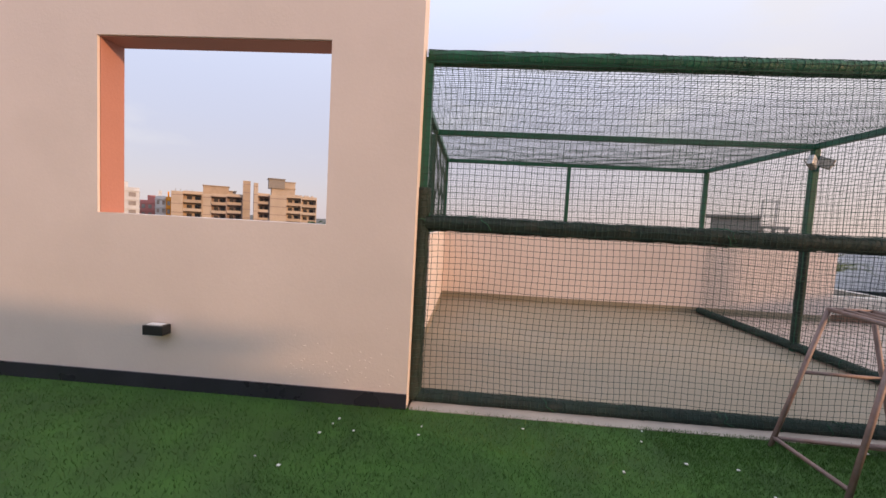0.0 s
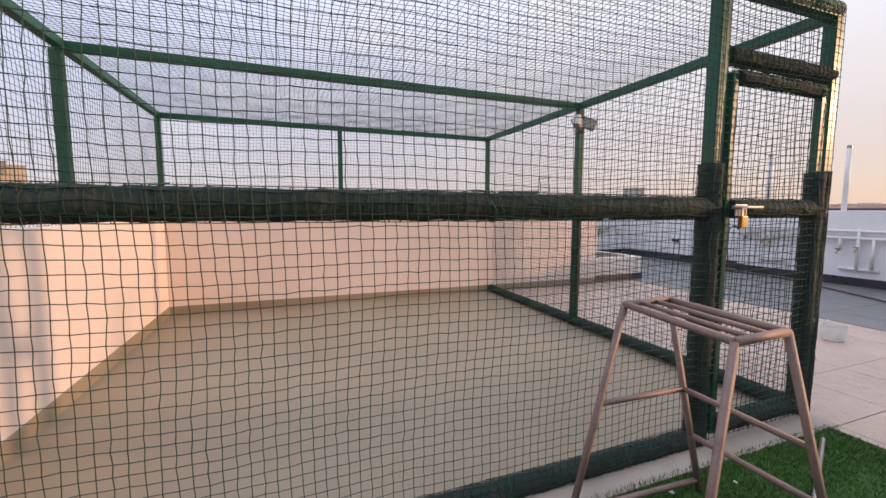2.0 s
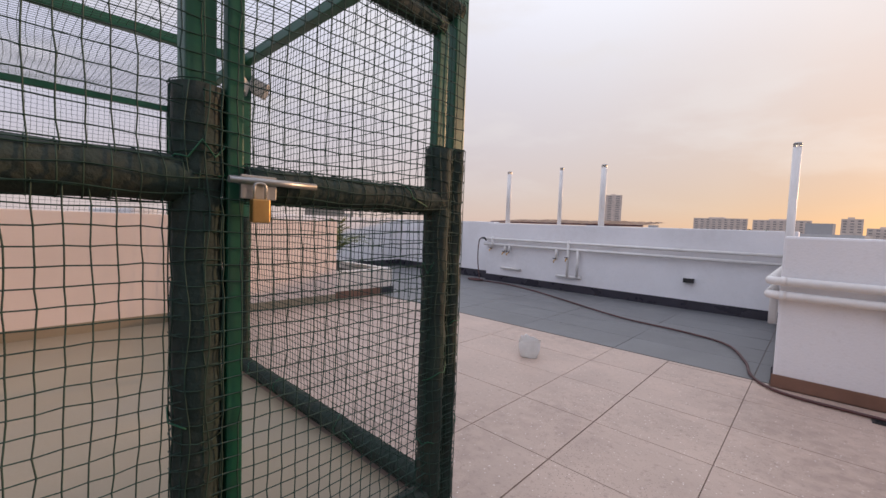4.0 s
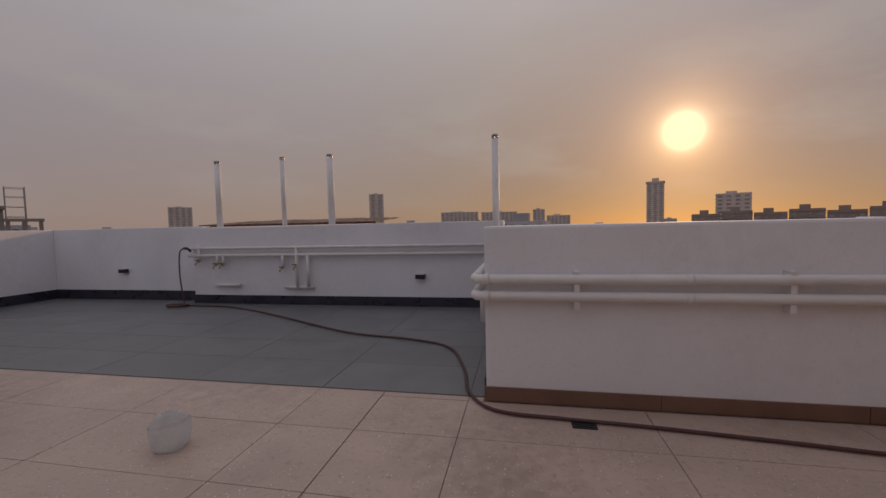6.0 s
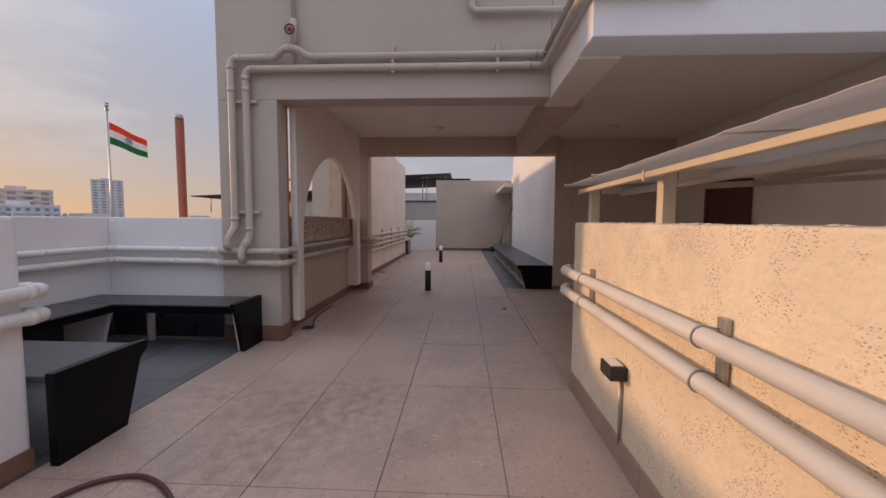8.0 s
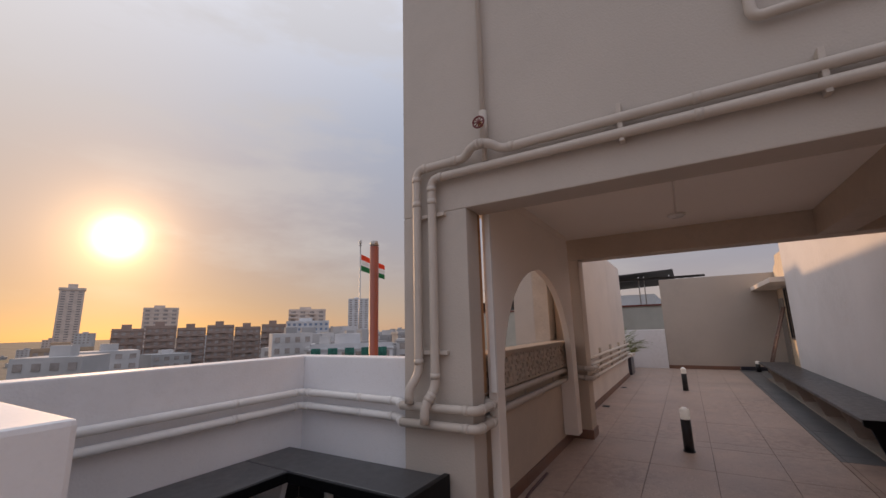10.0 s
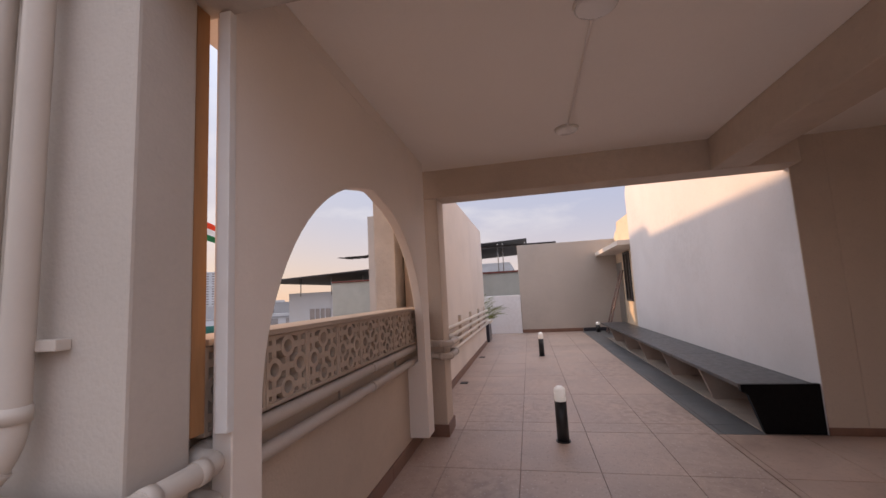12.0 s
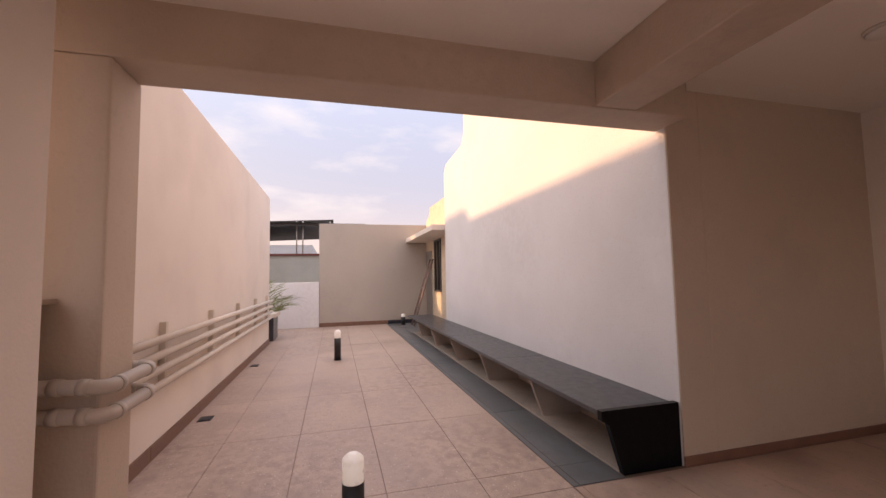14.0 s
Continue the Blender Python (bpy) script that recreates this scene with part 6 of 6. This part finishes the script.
SAFFRON = surf("saffron_cloth", (0.70, 0.10, 0.035), 0.1, 0.8, 0.5, 20, 0.0)
WHITECLOTH = surf("white_cloth", (0.70, 0.70, 0.70), 0.05, 0.8, 0.5, 20, 0.0)
GREENCLOTH = surf("green_cloth", (0.03, 0.22, 0.08), 0.1, 0.8, 0.5, 20, 0.0)
NAVY = surf("navy_cloth", (0.02, 0.03, 0.18), 0.1, 0.8, 0.5, 20, 0.0)


def cloth(u, v):
    """A point of the waving flag: u along it, v down it, both 0 to 1."""
    return Vector((0.3 + 8.6 * u, 0.9 * math.sin(u * 7.0 + v * 1.2) * u, 28.7 - (6.1 - 1.0 * u) * v - 4.4 * u ** 1.05 + 0.35 * math.sin(u * 8.0) * u))


for i, m_ in enumerate((SAFFRON, WHITECLOTH, GREENCLOTH)):
    bm = bmesh.new()
    g = [[bm.verts.new(cloth(a / 24, (i + b / 4) / 3)) for b in range(5)] for a in range(25)]
    for a in range(24):
        for b in range(4):
            bm.faces.new((g[a][b], g[a + 1][b], g[a + 1][b + 1], g[a][b + 1])).smooth = True
    bmesh.ops.solidify(bm, geom=bm.faces[:], thickness=0.03)
    part("flag_stripe", bm, m_, mast)
bm = bmesh.new()
for k in range(12):
    a = k * math.tau / 12
    sweep(bm, [cloth(0.5, 0.5) + Vector((0, -0.06, 0)), cloth(0.5 + 0.085 * math.cos(a), 0.5 + 0.14 * math.sin(a)) + Vector((0, -0.06, 0))], 0.04, 4)
sweep(bm, [cloth(0.5 + 0.085 * math.cos(k * math.tau / 24), 0.5 + 0.14 * math.sin(k * math.tau / 24)) + Vector((0, -0.06, 0)) for k in range(25)], 0.08, 4)
part("flag_wheel", bm, NAVY, mast)

# low city in the distance
rnd = random.Random(21)
CITY = surf("city_houses", (0.56, 0.54, 0.53), 0.2, 0.9, 0.1, 1.0, 0.0, island=0.8)
verts, faces, wv, wf = [], [], [], []


def add_block(vs, fs, cx, cy, w, d, z0, z1, a):
    n, ca, sa = len(vs), math.cos(a), math.sin(a)
    for z in (z0, z1):
        for x, y in ((-w, -d), (w, -d), (w, d), (-w, d)):
            vs.append((cx + (x * ca - y * sa) / 2, cy + (x * sa + y * ca) / 2, z))
    fs.extend([tuple(n + k for k in q_) for q_ in ((0, 3, 2, 1), (4, 5, 6, 7), (0, 1, 5, 4), (1, 2, 6, 5), (2, 3, 7, 6), (3, 0, 4, 7))])


for i in range(1500):
    yaw, dist = rnd.uniform(-180, 180), 70 + 900 * rnd.random() ** 1.4
    if -75 < yaw < 150 and dist < 120 or 105 < yaw < 140 and dist < 240:
        continue
    cx, cy = at(yaw, dist)
    el = rnd.uniform(-7.0, -0.6) if rnd.random() < 0.93 else rnd.uniform(-0.5, 0.6)
    top = max(GROUND + 4, 1.3 + dist * math.tan(radians(el)))
    top = min(top, 10)
    w, d, a = rnd.uniform(9, 24), rnd.uniform(9, 18), radians(yaw) + rnd.uniform(-0.5, 0.5)
    add_block(verts, faces, cx, cy, w, d, GROUND, top, a)
    add_block(verts, faces, cx, cy, w * 0.3, d * 0.3, top, top + rnd.uniform(1.5, 3.2), a)
    ca, sa = math.cos(a), math.sin(a)
    for f in range(4):
        for c in range(4):
            lx, ly = -w / 2 + w * (c + 0.5) / 4, -d / 2
            add_block(wv, wf, cx + lx * ca - ly * sa, cy + lx * sa + ly * ca, w * 0.12, 0.3, top - 2.6 - f * 3.1, top - 1.1 - f * 3.1, a)
for i in range(420):
    yaw, dist = rnd.uniform(-78, -43.5), 120 + 620 * rnd.random() ** 1.3
    cx, cy = at(yaw, dist)
    top = max(GROUND + 4, 1.3 + dist * math.tan(radians(rnd.uniform(-4.0, -0.25))))
    w, d, a = rnd.uniform(7, 18), rnd.uniform(7, 14), radians(yaw) + rnd.uniform(-0.5, 0.5)
    add_block(verts, faces, cx, cy, w, d, GROUND, top, a)
    add_block(verts, faces, cx, cy, w * 0.3, d * 0.3, top, top + rnd.uniform(1.5, 3.0), a)
    add_block(verts, faces, cx, cy, w * 1.04, d * 1.04, top - 0.9, top - 0.6, a)
    ca, sa = math.cos(a), math.sin(a)
    for f in range(3):
        for c in range(4):
            lx, ly = -w / 2 + w * (c + 0.5) / 4, -d / 2
            add_block(wv, wf, cx + lx * ca - ly * sa, cy + lx * sa + ly * ca, w * 0.13, 0.3, top - 2.8 - f * 3.1, top - 1.2 - f * 3.1, a)
tagged(mesh_of("far_city", verts, faces, CITY), "hazy low city houses around the terrace", "city", kind="stuff")
tagged(mesh_of("far_city_windows", wv, wf, HAZEGLASS), "haze-paled windows of the far houses", "city", kind="stuff")
# tree crowns between the houses
TREEM = surf("far_tree_leaves", (0.05, 0.075, 0.025), 0.3, 0.9, 0.3, 3, 0.0, island=0.6)
verts, faces = [], []
for i in range(150):
    yaw, dist = rnd.uniform(-110, 140), rnd.uniform(60, 420)
    if -52 < yaw < -12:
        continue
    cx, cy = at(yaw, dist)
    cz = 1.3 + dist * math.tan(radians(rnd.uniform(-6, -1.6)))
    r = rnd.uniform(2.5, 5)
    for k in range(160):
        p = Vector((rnd.gauss(0, 1), rnd.gauss(0, 1), rnd.gauss(0, 1))).normalized() * r * rnd.uniform(0.5, 1.0)
        a, s = rnd.uniform(0, 6.28), rnd.uniform(0.4, 0.9)
        e1, e2 = Vector((math.cos(a), math.sin(a), rnd.uniform(-0.5, 0.5))) * s, Vector((-math.sin(a), math.cos(a), rnd.uniform(-0.5, 0.5))) * s
        c0 = Vector((cx, cy, cz)) + Vector((p.x, p.y, p.z * 0.75))
        n = len(verts)
        verts.extend([tuple(c0 - e1), tuple(c0 - e2), tuple(c0 + e1), tuple(c0 + e2)])
        faces.append((n, n + 1, n + 2, n + 3))
    n = len(verts)
    add_block(verts, faces, cx, cy, 0.5, 0.5, GROUND, cz, 0)
tagged(mesh_of("far_trees", verts, faces, TREEM), "dark green tree crowns between the houses", "trees", kind="stuff")

# ---- floor tiles, each a piece ----
TX, TDX, TY, TDY = -1.41, 1.18, 1.53, 0.603
tile_meshes = {}


def tiles(parent, x0, x1, y0, y1, material, top=0.0, gap=0.0023, tx=TX, tdx=TDX, ty=TY, tdy=TDY, holes=()):
    i0, i1 = math.floor((x0 - tx) / tdx), math.ceil((x1 - tx) / tdx)
    j0, j1 = math.floor((y0 - ty) / tdy), math.ceil((y1 - ty) / tdy)
    for i in range(i0, i1):
        for j in range(j0, j1):
            a, b = max(x0, tx + i * tdx), min(x1, tx + (i + 1) * tdx)
            c, d = max(y0, ty + j * tdy), min(y1, ty + (j + 1) * tdy)
            if b - a < 0.03 or d - c < 0.03:
                continue
            key = (round(b - a, 3), round(d - c, 3), material.name)
            if key not in tile_meshes:
                bm = box(bmesh.new(), -(b - a) / 2 + gap, (b - a) / 2 - gap, -(d - c) / 2 + gap, (d - c) / 2 - gap, -0.02, 0.0, 0.002)
                me = bpy.data.meshes.new("tile")
                bm.to_mesh(me)
                bm.free()
                me.materials.append(material)
                tile_meshes[key] = me
            ob = new("tile", tile_meshes[key])
            ob.parent, ob.location = parent, ((a + b) / 2, (c + d) / 2, top + random.uniform(-0.0006, 0.0006))


tiles(roof_slab, -0.88, 5.53, 0.845, 3.85, TILE)
tiles(roof_slab, -0.88, -0.12, 3.852, 3.922, TILE)
tiles(roof_slab, -5.30, -0.883, 0.925, 3.92, TILE)
tiles(roof_slab, 5.533, 8.93, 0.985, 3.70, TILE)
tiles(roof_slab, 8.933, 18.48, 0.98, 3.79, TILE)
tiles(roof_slab, 15.9, 18.44, 3.793, 4.39, TILE)
tiles(roof_slab, -8.93, -0.12, 3.925, 7.38, GREYTILE)
tiles(roof_slab, -8.93, -7.6, 0.75, 3.92, GREYTILE)
tiles(roof_slab, 3.39, 5.53, 3.855, 5.49, GREYTILE)
tiles(roof_slab, 8.94, 18.48, 0.58, 0.975, GREYTILE)
tiles(roof_slab, 15.25, 18.48, -0.24, 0.575, GREYTILE)
tiles(roof_slab, 4.56, 8.92, -1.98, 0.98, SHADEDTILE, 0.004)
